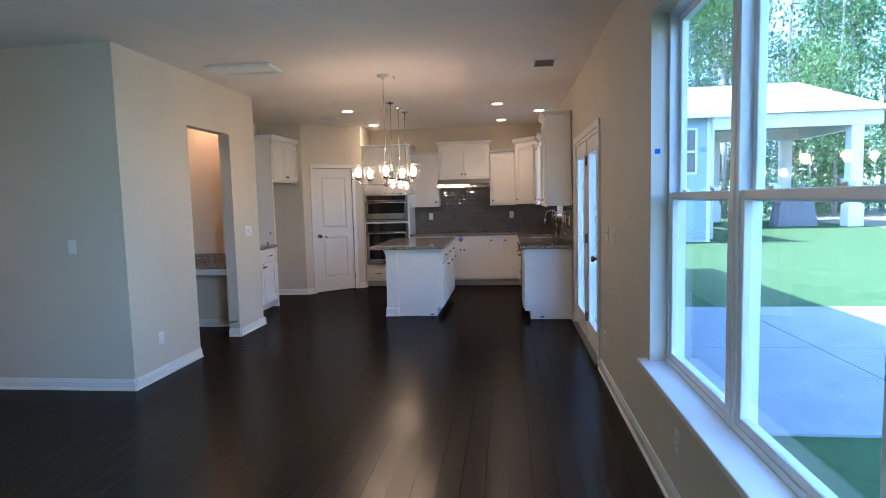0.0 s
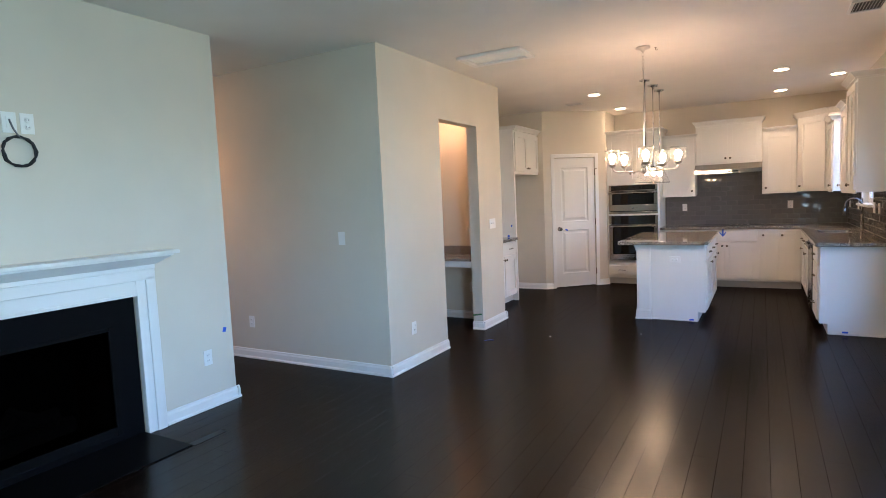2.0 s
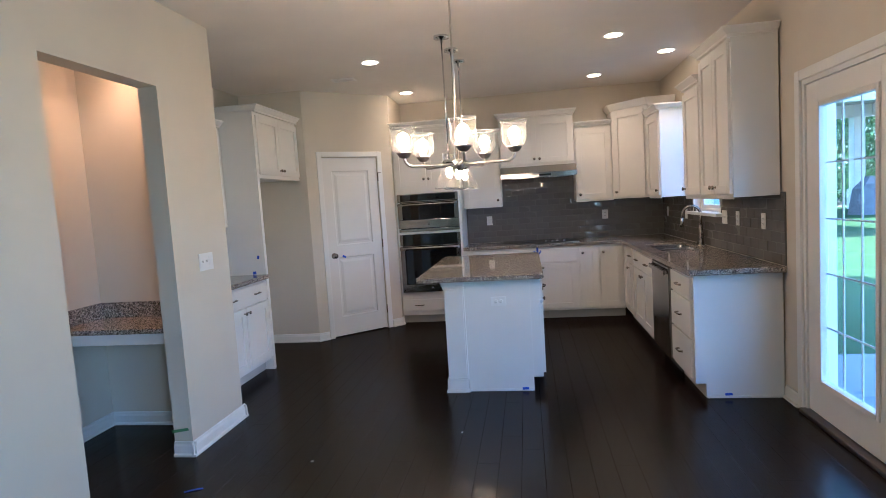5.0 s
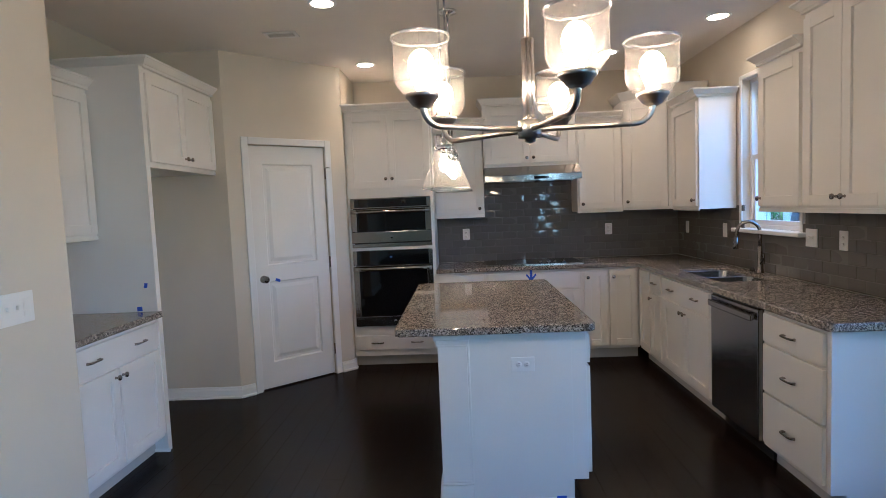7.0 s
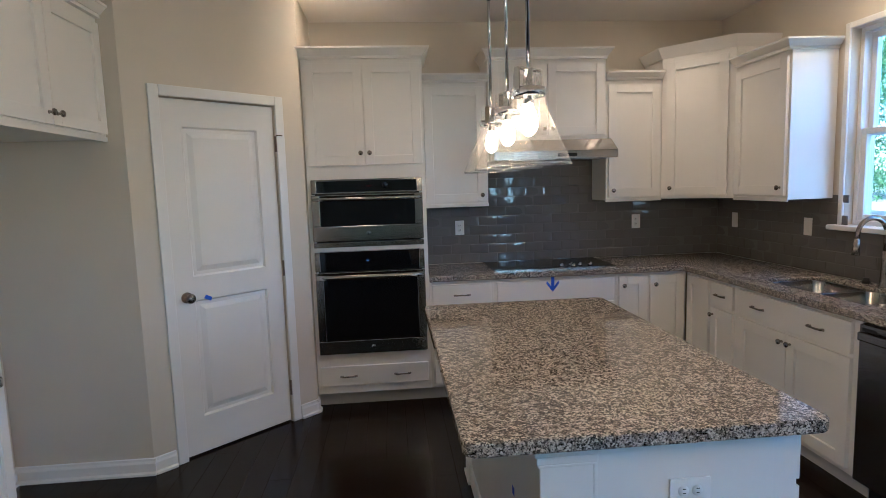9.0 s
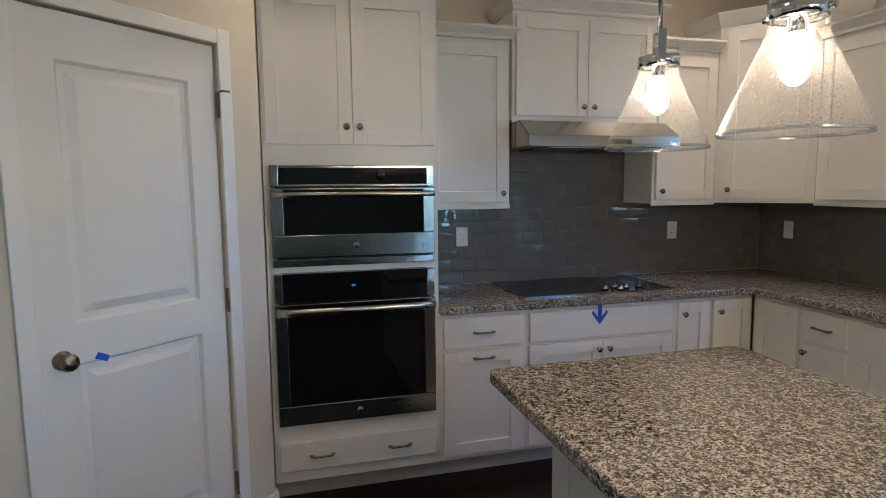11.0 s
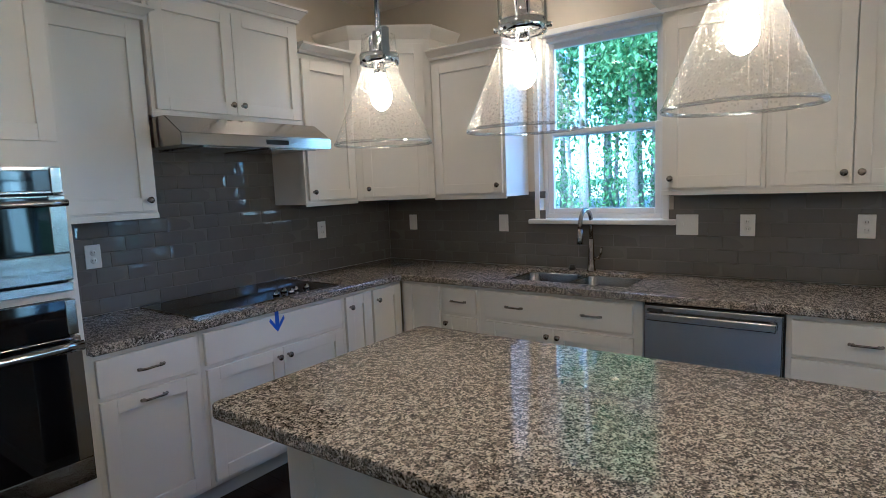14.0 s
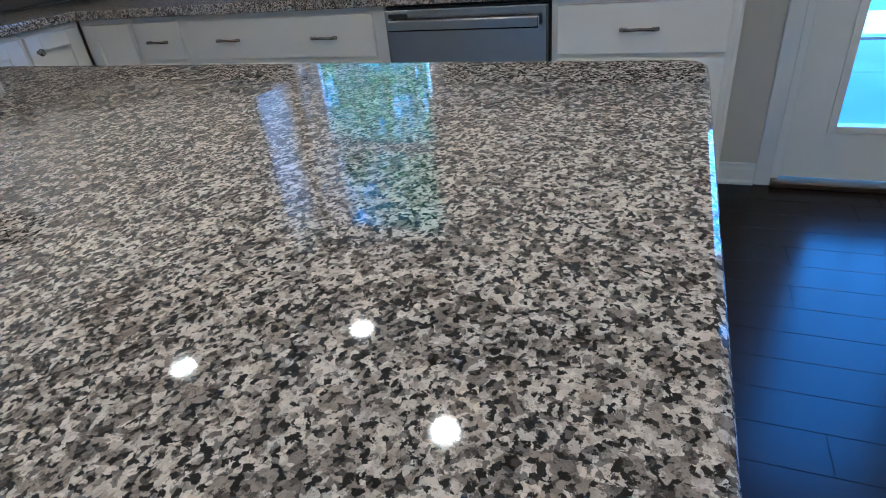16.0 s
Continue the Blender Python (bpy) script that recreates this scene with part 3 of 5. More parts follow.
lathe(bm, [(0.030, 0), (0.030, 0.006), (0.012, 0.012), (0.011, 0.035), (0.024, 0.042), (0.028, 0.055), (0.022, 0.068), (0.004, 0.072)], 20, mk)
mk = pose(XR + 0.012, 4.535, 1.09, 0, -90, 0)
lathe(bm, [(0.028, 0), (0.028, 0.01), (0.018, 0.02), (0.004, 0.022)], 20, mk)
part("door_handle", bm, BRONZE, pd, "dark bronze knob and deadbolt")

# pantry door
pantry = thing("door_2", DIAG, "white two-panel pantry door, closed", "door", kind="structure")
bm = bmesh.new()
casing(bm, PD[0], PD[1], 2.09, 0.058, -0.016, 0.0, "y")
part("casing", bm, TRIM, pantry)


def raised_panel(bm, x0, x1, z0, z1, y):
    """Sunk field with a raised centre, y is the door's face."""
    o = [(x0, z0), (x1, z0), (x1, z1), (x0, z1)]

    def ring(inset, depth):
        return [bm.verts.new((x + (inset if i in (0, 3) else -inset), y + depth, z + (inset if i < 2 else -inset))) for i, (x, z) in enumerate(o)]
    rs = [ring(0, 0), ring(0.010, 0.014), ring(0.030, 0.014), ring(0.060, 0.003)]
    for a, b in zip(rs, rs[1:]):
        for i in range(4):
            j = (i + 1) % 4
            bm.faces.new((a[i], a[j], b[j], b[i]))
    bm.faces.new(rs[-1])


a0, a1, yy = PD[0] + 0.006, PD[1] - 0.006, 0.014
bm = bmesh.new()
st = 0.115
rows = [(0.012, 0.23), (0.93, 1.07), (1.93, 2.082)]
box(bm, a0, yy, 0.012, a0 + st, yy + 0.035, 2.082)
box(bm, a1 - st, yy, 0.012, a1, yy + 0.035, 2.082)
for za, zb in rows:
    box(bm, a0 + st, yy, za, a1 - st, yy + 0.035, zb)
raised_panel(bm, a0 + st, a1 - st, 0.23, 0.93, yy)
raised_panel(bm, a0 + st, a1 - st, 1.07, 1.93, yy)
leaf = part("door_leaf", bm, DOORP, pantry)
bm = bmesh.new()
lathe(bm, [(0.032, 0), (0.032, 0.005), (0.013, 0.012), (0.012, 0.032), (0.026, 0.04), (0.030, 0.052), (0.024, 0.066), (0.004, 0.07)], 24, pose(a0 + 0.068, yy, 0.955, 90, 0, 0))
part("door_handle", bm, PULLS, pantry, "satin nickel knob")
for z in (0.24, 1.05, 1.85):
    bm = bmesh.new()
    tube(bm, [(a1 + 0.004, -0.004, z - 0.05), (a1 + 0.004, -0.004, z + 0.05)], 0.008)
    part("hinge", bm, BRONZE, pantry, "dark bronze hinge")
bm = bmesh.new()
tube(bm, [(a1 + 0.004, -0.008, 1.90), (a1 - 0.01, -0.05, 1.90), (a1 + 0.02, -0.055, 1.90)], 0.004)
part("door_stop", bm, BRONZE, pantry)

# ---- cabinets ----
PLACE_BACK = lambda x, y: pose(x, y, 0)
PLACE_EAST = lambda x, y: pose(x, y, 0, 0, 0, -90)
PLACE_WEST = lambda x, y: pose(x, y, 0, 0, 0, 90)


def shaker(cab, x0, x1, z0, z1, y, m=None, t=0.02, rail=0.062):
    """A five-piece door front whose face lies at y: the sunk panel carries its stiles and rails."""
    m = m or Matrix()

    def piece(name, dims, b, parent):
        bm = bmesh.new()
        box(bm, *dims, b)
        bm.transform(m)
        return part(name, bm, CABINET, parent)
    d = piece("door", (x0 + rail - 0.002, y + 0.013, z0 + rail - 0.002, x1 - rail + 0.002, y + t - 0.001, z1 - rail + 0.002), 0.0, cab)
    piece("stile", (x0, y, z0, x0 + rail, y + t, z1), 0.0018, d)
    piece("stile", (x1 - rail, y, z0, x1, y + t, z1), 0.0018, d)
    piece("rail", (x0 + rail, y, z0, x1 - rail, y + t, z0 + rail), 0.0018, d)
    piece("rail", (x0 + rail, y, z1 - rail, x1 - rail, y + t, z1), 0.0018, d)
    return d


def knob(parent, x, z, y, name="knob"):
    bm = bmesh.new()
    lathe(bm, [(0.008, 0), (0.006, 0.006), (0.006, 0.014), (0.0145, 0.019), (0.016, 0.024), (0.013, 0.029), (0.003, 0.031)], 16, pose(x, y, z, 90, 0, 0))
    return part(name, bm, PULLS, parent, "satin nickel knob")


def pull(parent, x, z, y, w=0.11):
    bm = bmesh.new()
    pts = [(-w / 2, -0.004, -0.002), (-w / 2 + 0.012, -0.024, 0), (-w / 4, -0.030, 0.001), (0, -0.031, 0.002), (w / 4, -0.030, 0.001), (w / 2 - 0.012, -0.024, 0), (w / 2, -0.004, -0.002)]
    tube(bm, pts, [0.0075, 0.006, 0.005, 0.005, 0.005, 0.006, 0.0075], 8, pose(x, y, z))
    for s in (-1, 1):
        tube(bm, [(x + s * w * 0.38, y, z), (x + s * w * 0.38, y - 0.026, z)], 0.0045, 8)
    return part("pull", bm, PULLS, parent, "satin nickel bar pull")


def door(cab, x0, x1, z0, z1, knob_at=None, pull_at=None):
    d = shaker(cab, x0, x1, z0, z1, -0.02)
    if knob_at:
        knob(d, knob_at[0], knob_at[1], -0.02)
    if pull_at:
        pull(d, pull_at[0], pull_at[1], -0.02)
    return d


def drawer(cab, x0, x1, z0, z1, pulls=()):
    bm = bmesh.new()
    box(bm, x0, -0.02, z0, x1, 0.0, z1, 0.0035)
    d = part("drawer", bm, CABINET, cab)
    for x in pulls:
        pull(d, x, (z0 + z1) / 2, -0.02)
    return d


def crown(cab, w, d, z, h=0.06, out=0.045, left=True, right=True):
    l, r = (out if left else 0), (out if right else 0)
    bm = bmesh.new()
    e = 0.006
    box(bm, -e if left else 0, -0.024, z, w + (e if right else 0), d, z + 0.018, 0.002)
    hexa(bm, [(-0.2 * l, -0.028, z + 0.018), (w + 0.2 * r, -0.028, z + 0.018), (w + 0.2 * r, d, z + 0.018), (-0.2 * l, d, z + 0.018)],
         [(-0.85 * l, -0.02 - out * 0.85, z + h - 0.014), (w + 0.85 * r, -0.02 - out * 0.85, z + h - 0.014), (w + 0.85 * r, d, z + h - 0.014), (-0.85 * l, d, z + h - 0.014)])
    box(bm, -l, -0.02 - out, z + h - 0.014, w + r, d, z + h, 0.002)
    return part("crown", bm, CABINET, cab, "white crown moulding")


def body(cab, w, d, z0, z1):
    bm = bmesh.new()
    box(bm, 0, 0, z0, w, d, z1, 0.002)
    return part("body", bm, CABINET, cab)


def upper(m, w, d, z0, z1, doors, label, crown_h=0.06, sides=(True, True), group="white wall cabinets"):
    c = thing("wall_cabinet", m, label, "cabinet", group)
    body(c, w, d, z0, z1)
    g = 0.018
    if doors == 1 or doors == -1:
        kx = w - g - 0.03 if doors == 1 else g + 0.03
        door(c, g, w - g, z0 + 0.025, z1 - 0.03, (kx, z0 + 0.075))
    else:
        door(c, g, w / 2 - 0.002, z0 + 0.025, z1 - 0.03, (w / 2 - 0.032, z0 + 0.075))
        door(c, w / 2 + 0.002, w - g, z0 + 0.025, z1 - 0.03, (w / 2 + 0.032, z0 + 0.075))
    bm = bmesh.new()
    box(bm, -0.003, -0.006, z0 - 0.012, w + 0.003, 0.004, z0 + 0.014, 0.002)
    part("light_rail", bm, CABINET, c)
    crown(c, w, d, z1, crown_h, 0.045, *sides)
    return c


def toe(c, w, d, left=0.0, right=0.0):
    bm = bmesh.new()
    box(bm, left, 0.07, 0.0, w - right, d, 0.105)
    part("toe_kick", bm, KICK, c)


BF, ZT = 9.22, 0.880            # front of the base boxes on the back wall, top of the boxes
EF = 1.115                      # front of the base boxes on the east wall
UB = YB - 0.012                 # back of things on the back wall, with the tile's thickness left free

# tall oven cabinet
oc = thing("oven_cabinet", PLACE_BACK(-1.60, BF), "tall white cabinet with two ovens built in", "cabinet")
W = 0.81
for nm, dims in (("side_panel", (0, 0, 0.105, 0.032, 0.58, 2.415)), ("side_panel", (W - 0.032, 0, 0.105, W, 0.58, 2.415)), ("base_panel", (0.032, 0, 0.105, W - 0.032, 0.58, 0.395)),
                 ("divider_shelf", (0.032, 0, 1.122, W - 0.032, 0.58, 1.150)), ("upper_body", (0.032, 0, 1.618, W - 0.032, 0.58, 2.415)), ("back_panel", (0.032, 0.50, 0.395, W - 0.032, 0.58, 1.122)), ("back_panel", (0.032, 0.50, 1.150, W - 0.032, 0.58, 1.618))):
    boxpart(nm, dims, CABINET, oc)
toe(oc, W, 0.58)
drawer(oc, 0.025, W - 0.025, 0.165, 0.305, (0.22, 0.60))
door(oc, 0.018, W / 2 - 0.002, 1.71, 2.385, (W / 2 - 0.03, 1.79))
door(oc, W / 2 + 0.002, W - 0.018, 1.71, 2.385, (W / 2 + 0.03, 1.79))
crown(oc, W, 0.58, 2.415, 0.07, 0.05, True, True)


def bow_handle(parent, x0, x1, z, y, r=0.013, stand=0.045, tall=1.0):
    bm = bmesh.new()
    k = 9
    pts = [(x0 + (x1 - x0) * i / k, y - stand - 0.012 * math.sin(math.pi * i / k), z) for i in range(k + 1)]
    tube(bm, pts, r, 12)
    for v in bm.verts:
        v.co.z = z + (v.co.z - z) * tall
    for x in (x0 + 0.012, x1 - 0.012):
        box(bm, x - 0.014, y - stand, z - 0.012, x + 0.014, y + 0.001, z + 0.012, 0.004)
    return part("handle", bm, STEEL, parent, "brushed steel bar handle")


def wall_oven(name, m, w, z0, z1, label, panel_h, low_h, vent):
    o = thing(name, m, label, "oven", "built-in ovens")
    boxpart("body", (0.02, 0.0, z0 + 0.01, w - 0.02, 0.48, z1 - 0.01), SLOT, o)
    bm = bmesh.new()
    zt = z1 - panel_h
    box(bm, 0, -0.034, zt, 0.038, 0.0, z1, 0.004)
    if vent:
        box(bm, w - 0.038, -0.034, zt, w, 0.0, z1, 0.004)
        box(bm, 0.038, -0.034, z1 - 0.014, w - 0.038, 0.0, z1, 0.003)
        box(bm, 0.038, -0.034, zt, w - 0.038, 0.0, zt + 0.012, 0.003)
    cp = part("control_panel", bm, STEEL, o, "brushed steel panel surround")
    if not vent:
        boxpart("end_cap", (w - 0.038, -0.034, zt, w, 0.0, z1), STEEL, cp, 0.004)
    boxpart("display_glass", (0.038, -0.030, zt + (0.012 if vent else 0.0), w - 0.038, 0.0, z1 - (0.014 if vent else 0.0)), BLACKGLASS, cp, 0.0, "black glass control panel")
    zd = z0 + (0.042 if vent else 0.0)
    if vent:
        boxpart("trim_strip", (0, -0.030, z0, w, 0.0, z0 + 0.034), STEEL, o, 0.003)
    bm = bmesh.new()
    gz0, gz1 = zd + low_h, zt - 0.045
    fr = 0.055
    box(bm, 0, -0.042, zd, w, 0.0, gz0, 0.004)
    box(bm, 0, -0.042, gz0, fr, 0.0, zt - 0.006, 0.003)
    box(bm, w - fr, -0.042, gz0, w, 0.0, zt - 0.006, 0.003)
    box(bm, fr, -0.042, gz1 + 0.03, w - fr, 0.0, zt - 0.006, 0.003)
    d = part("door", bm, STEEL, o)
    boxpart("door_glass", (fr, -0.039, gz0, w - fr, -0.005, gz1 + 0.03), OVENGLASS, d, 0.0, "black oven glass")
    bow_handle(d, 0.01, w - 0.01, zt - 0.035, -0.042, tall=1.0 if vent else 1.5)
    bm = bmesh.new()
    lathe(bm, [(0.015, 0), (0.015, 0.001), (0.002, 0.0015)], 20, pose(w / 2, -0.0422, zd + low_h * 0.5, 90, 0, 0))
    part("badge", bm, DARK_STEEL, d)
    return o, cp


mo, cp = wall_oven("microwave_oven", PLACE_BACK(-1.572, BF), 0.755, 1.152, 1.616, "stainless built-in microwave oven with black glass", 0.098, 0.105, True)
bm = bmesh.new()
lathe(bm, [(0.023, 0), (0.023, 0.012), (0.019, 0.018), (0.003, 0.019)], 24, pose(0.50, -0.030, 1.57, 90, 0, 0))
part("dial", bm, BLACKGLASS, cp, "black control dial")
boxpart("clock", (0.376, -0.0312, 1.564, 0.408, -0.030, 1.570), DIGIT_RED, cp, 0.0, "small red clock digits")
wo, cp = wall_oven("wall_oven", PLACE_BACK(-1.572, BF), 0.755, 0.400, 1.120, "stainless single wall oven with black glass door", 0.135, 0.095, False)
boxpart("clock", (0.352, -0.0312, 1.052, 0.370, -0.030, 1.059), DIGIT_BLUE, cp, 0.0, "small blue clock digits")

# base cabinets on the back wall


def base_cab(m, w, d, label, left_end=False, right_end=False, group="white base cabinets"):
    c = thing("base_cabinet", m, label, "cabinet", group)
    body(c, w, d, 0.105, ZT)
    toe(c, w, d, 0.0, 0.0)
    return c


DB = UB - BF
c = base_cab(PLACE_BACK(-0.79, BF), 0.465, DB, "white base cabinet with drawer and pull-out front")
drawer(c, 0.022, 0.442, 0.70, 0.855, (0.232,))
door(c, 0.022, 0.442, 0.135, 0.68, None, (0.232, 0.645))
c = base_cab(PLACE_BACK(-0.325, BF), 0.90, DB, "white double-door base cabinet under the cooktop")
drawer(c, 0.02, 0.88, 0.70, 0.855)
door(c, 0.02, 0.448, 0.135, 0.68, (0.418, 0.635))
door(c, 0.452, 0.88, 0.135, 0.68, (0.482, 0.635))
c = base_cab(PLACE_BACK(0.575, BF), 0.245, DB, "narrow white base cabinet with a full-height door")
door(c, 0.02, 0.228, 0.135, 0.855, (0.052, 0.79))
c = base_cab(PLACE_BACK(0.82, BF), 0.29, DB, "white corner base cabinet with folding doors")
door(c, 0.01, 0.27, 0.135, 0.855, (0.045, 0.79))
# on the east wall
DE = XR - 0.012 - EF
c = base_cab(PLACE_EAST(EF, BF - 0.01), 0.325, DE, "white corner base cabinet with folding doors")
door(c, 0.035, 0.315, 0.135, 0.855)
c = base_cab(PLACE_EAST(EF, 8.885), 0.285, DE, "narrow white base cabinet with a drawer over a door")
drawer(c, 0.02, 0.265, 0.70, 0.855, (0.14,))
door(c, 0.02, 0.265, 0.135, 0.68, (0.05, 0.635))
# sink cabinet: an open box that lets the bowls hang in
c = thing("base_cabinet", PLACE_EAST(EF, 8.60), "white sink base cabinet with two pulls and double doors", "cabinet", "white base cabinets")
bm = bmesh.new()
box(bm, 0, 0, 0.105, 0.96, 0.02, ZT)
box(bm, 0, 0.02, 0.105, 0.02, DE, ZT)
box(bm, 0.94, 0.02, 0.105, 0.96, DE, ZT)
box(bm, 0.02, 0.02, 0.105, 0.94, DE, 0.125)
part("body", bm, CABINET, c)
toe(c, 0.96, DE)
drawer(c, 0.045, 0.915, 0.70, 0.855, (0.24, 0.70))
door(c, 0.045, 0.478, 0.135, 0.68, (0.448, 0.635))
door(c, 0.482, 0.915, 0.135, 0.68, (0.512, 0.635))
# dishwasher
dw = thing("dishwasher", PLACE_EAST(EF, 7.635), "stainless steel dishwasher with recessed bar handle", "dishwasher")
boxpart("body", (0.005, 0.0, 0.11, 0.605, DE, 0.872), SLOT, dw)
bm = bmesh.new()
box(bm, 0.008, -0.03, 0.115, 0.602, 0.0, 0.865, 0.005)
d = part("door", bm, DARK_STEEL, dw)
bm = bmesh.new()
box(bm, 0.03, -0.062, 0.795, 0.58, -0.046, 0.835, 0.006)
box(bm, 0.035, -0.056, 0.805, 0.06, -0.029, 0.835, 0.004)
box(bm, 0.55, -0.056, 0.805, 0.575, -0.029, 0.835, 0.004)
part("handle", bm, DARK_STEEL, d, "wide steel bar handle")
boxpart("control_strip", (0.02, -0.022, 0.8655, 0.59, -0.004, 0.871), BLACKGLASS, dw)
boxpart("badge", (0.025, -0.0312, 0.835, 0.10, -0.030, 0.850), SLOT, d)
boxpart("toe_kick", (0.01, 0.06, 0.0, 0.6, 0.08, 0.105), RUBBER, dw)
# drawer stack
c = base_cab(PLACE_EAST(EF, 7.025), 0.562, DE, "white three-drawer base cabinet beside the dishwasher")
for za, zb in ((0.70, 0.855), (0.425, 0.685), (0.135, 0.41)):
    drawer(c, 0.022, 0.540, za, zb, (0.281,))
bm = bmesh.new()
box(bm, 0.562, 0.0, 0.105, 0.573, DE, ZT)
box(bm, 0.562, 0.075, 0.0, 0.573, DE, 0.105)
part("end_panel", bm, CABINET, c, "white end panel notched at the toe kick")
boxpart("shoe_moulding", (0.573, 0.075, 0.0, 0.585, DE, 0.02), TRIM, c, 0.004)


def rounded(pts, radii, k=5):
    """Corners of a polygon rounded."""
    out = []
    n = len(pts)
    for i, (p, r) in enumerate(zip(pts, radii)):
        p = Vector(p)
        if r <= 0:
            out.append(tuple(p))
            continue
        a, b = (Vector(pts[i - 1]) - p).normalized(), (Vector(pts[(i + 1) % n]) - p).normalized()
        for s in range(k + 1):
            t = s / k
            q = (p + a * r) * (1 - t) ** 2 + p * 2 * t * (1 - t) + (p + b * r) * t ** 2
            out.append(tuple(q))
    return out


def slab(bm, pts, z0, z1, ease=0.006):
    """A worktop with eased upper and lower edges."""
    n = len(pts)
    cx, cy = sum(p[0] for p in pts) / n, sum(p[1] for p in pts) / n

    def inset(d):
        res = []
        for i in range(n):
            p, a, b = Vector(pts[i]), Vector(pts[i - 1]), Vector(pts[(i + 1) % n])
            d1, d2 = (p - a).normalized(), (b - p).normalized()
            nrm = Vector((-(d1.y + d2.y), d1.x + d2.x))
            nrm = nrm.normalized() / max(0.5, math.cos(d1.angle(d2) / 2))
            res.append(p + nrm * d)
        return res
    layers = [(ease, z0), (ease * 0.3, z0 + ease * 0.3), (0, z0 + ease), (0, z1 - ease), (ease * 0.3, z1 - ease * 0.3), (ease, z1)]
    rings = [[bm.verts.new((q.x, q.y, z)) for q in inset(d)] for d, z in layers]
    for a, b in zip(rings, rings[1:]):
        for i in range(n):
            j = (i + 1) % n
            bm.faces.new((a[i], a[j], b[j], b[i]))
    bm.faces.new(rings[0][::-1])
    bm.faces.new(rings[-1])


# worktops
SX0, SX1, SY0, SY1 = 1.21, 1.585, 7.75, 8.50      # sink cut-out
bm = bmesh.new()
CE, CF = EF - 0.045, BF - 0.045
slab(bm, [(-0.788, CF), (CE, CF), (CE, SY1), (XR - 0.013, SY1), (XR - 0.013, UB), (-0.788, UB)], ZT, 0.92)
slab(bm, [(CE, SY0), (SX0, SY0), (SX0, SY1 + 0.0), (CE, SY1 + 0.0)], ZT, 0.92, 0.002)
slab(bm, [(SX1, SY0), (XR - 0.013, SY0), (XR - 0.013, SY1), (SX1, SY1)], ZT, 0.92, 0.002)
slab(bm, rounded([(CE, 6.395), (XR - 0.013, 6.395), (XR - 0.013, SY0), (CE, SY0)], [0.03, 0, 0, 0]), ZT, 0.92)
tagged(part("worktop", bm, GRANITE), "speckled grey granite worktop along two kitchen walls", "worktop")
bm = bmesh.new()
slab(bm, [(XL + 0.002, 6.20), (-2.455, 6.20), (-2.455, 7.385), (XL + 0.002, 7.385)], ZT, 0.92)
tagged(part("worktop", bm, GRANITE), "short speckled granite worktop beside the fridge alcove", "worktop")

# wall cabinets
DU = 0.305
upper(PLACE_BACK(-0.788, 9.51), 0.486, UB - 9.51, 1.40, 2.30, 1, "single-door white wall cabinet beside the range hood", 0.06, (False, True))
upper(PLACE_BACK(-0.295, 9.49), 0.90, UB - 9.49, 1.875, 2.455, 2, "double-door white wall cabinet above the range hood", 0.075)
upper(PLACE_BACK(0.612, 9.51), 0.44, UB - 9.51, 1.40, 2.30, -1, "single-door white wall cabinet between hood and corner", 0.06, (False, False))
EU = 1.40
cc = thing("corner_wall_cabinet", pose(0, 0, 0), "taller white diagonal corner wall cabinet with crown", "cabinet", "white wall cabinets")
XE = XR - 0.012
poly = [(1.057, UB), (1.057, 9.51), (EU, 9.115), (XE, 9.115), (XE, UB)]
bm = bmesh.new()
prism(bm, poly, 1.40, 2.45)
part("body", bm, CABINET, cc)
pa, pb = Vector((1.057, 9.51)), Vector((EU, 9.115))
dl = (pb - pa).length
cd = thing("front", pose(pa.x, pa.y, 0, 0, 0, math.degrees(math.atan2(pb.y - pa.y, pb.x - pa.x))), "", "")
cdm = cd.matrix_world.copy()
bpy.data.objects.remove(cd)
d = shaker(cc, 0.045, dl - 0.045, 1.425, 2.415, -0.02, cdm)
bm = bmesh.new()
lathe(bm, [(0.008, 0), (0.006, 0.006), (0.006, 0.014), (0.0145, 0.019), (0.016, 0.024), (0.013, 0.029), (0.003, 0.031)], 16, cdm @ pose(0.08, -0.02, 1.48, 90, 0, 0))
part("knob", bm, PULLS, d, "satin nickel knob")
bm = bmesh.new()
o1, o2 = [], []
for (x, y), (ex, ey) in zip(poly, [(-0.045, 0), (-0.045, -0.03), (-0.03, -0.045), (0, -0.045), (0, 0)]):
    o1.append((x + ex * 0.15, y + ey * 0.15, 2.45))
    o2.append((x + ex, y + ey, 2.51))
hexa(bm, o1, o2)
hexa(bm, [(x, y, 2.51) for x, y, z in o2], [(x + e[0], y + e[1], 2.525) for (x, y, z), e in zip(o2, [(-0.006, 0), (-0.006, -0.006), (-0.006, -0.006), (0, -0.006), (0, 0)])])
part("crown", bm, CABINET, cc, "white crown moulding")
DUE = XE - EU
upper(PLACE_EAST(EU, 9.11), 0.55, DUE, 1.40, 2.30, 1, "single-door white wall cabinet next to the kitchen window", 0.065, (False, True))
upper(PLACE_EAST(EU, 7.625), 0.475, DUE, 1.40, 2.31, -1, "single-door white wall cabinet near the window", 0.065, (True, False))
upper(PLACE_EAST(EU, 7.148), 0.672, DUE, 1.40, 2.475, 2, "tall double-door white wall cabinet at the end of the run", 0.065)

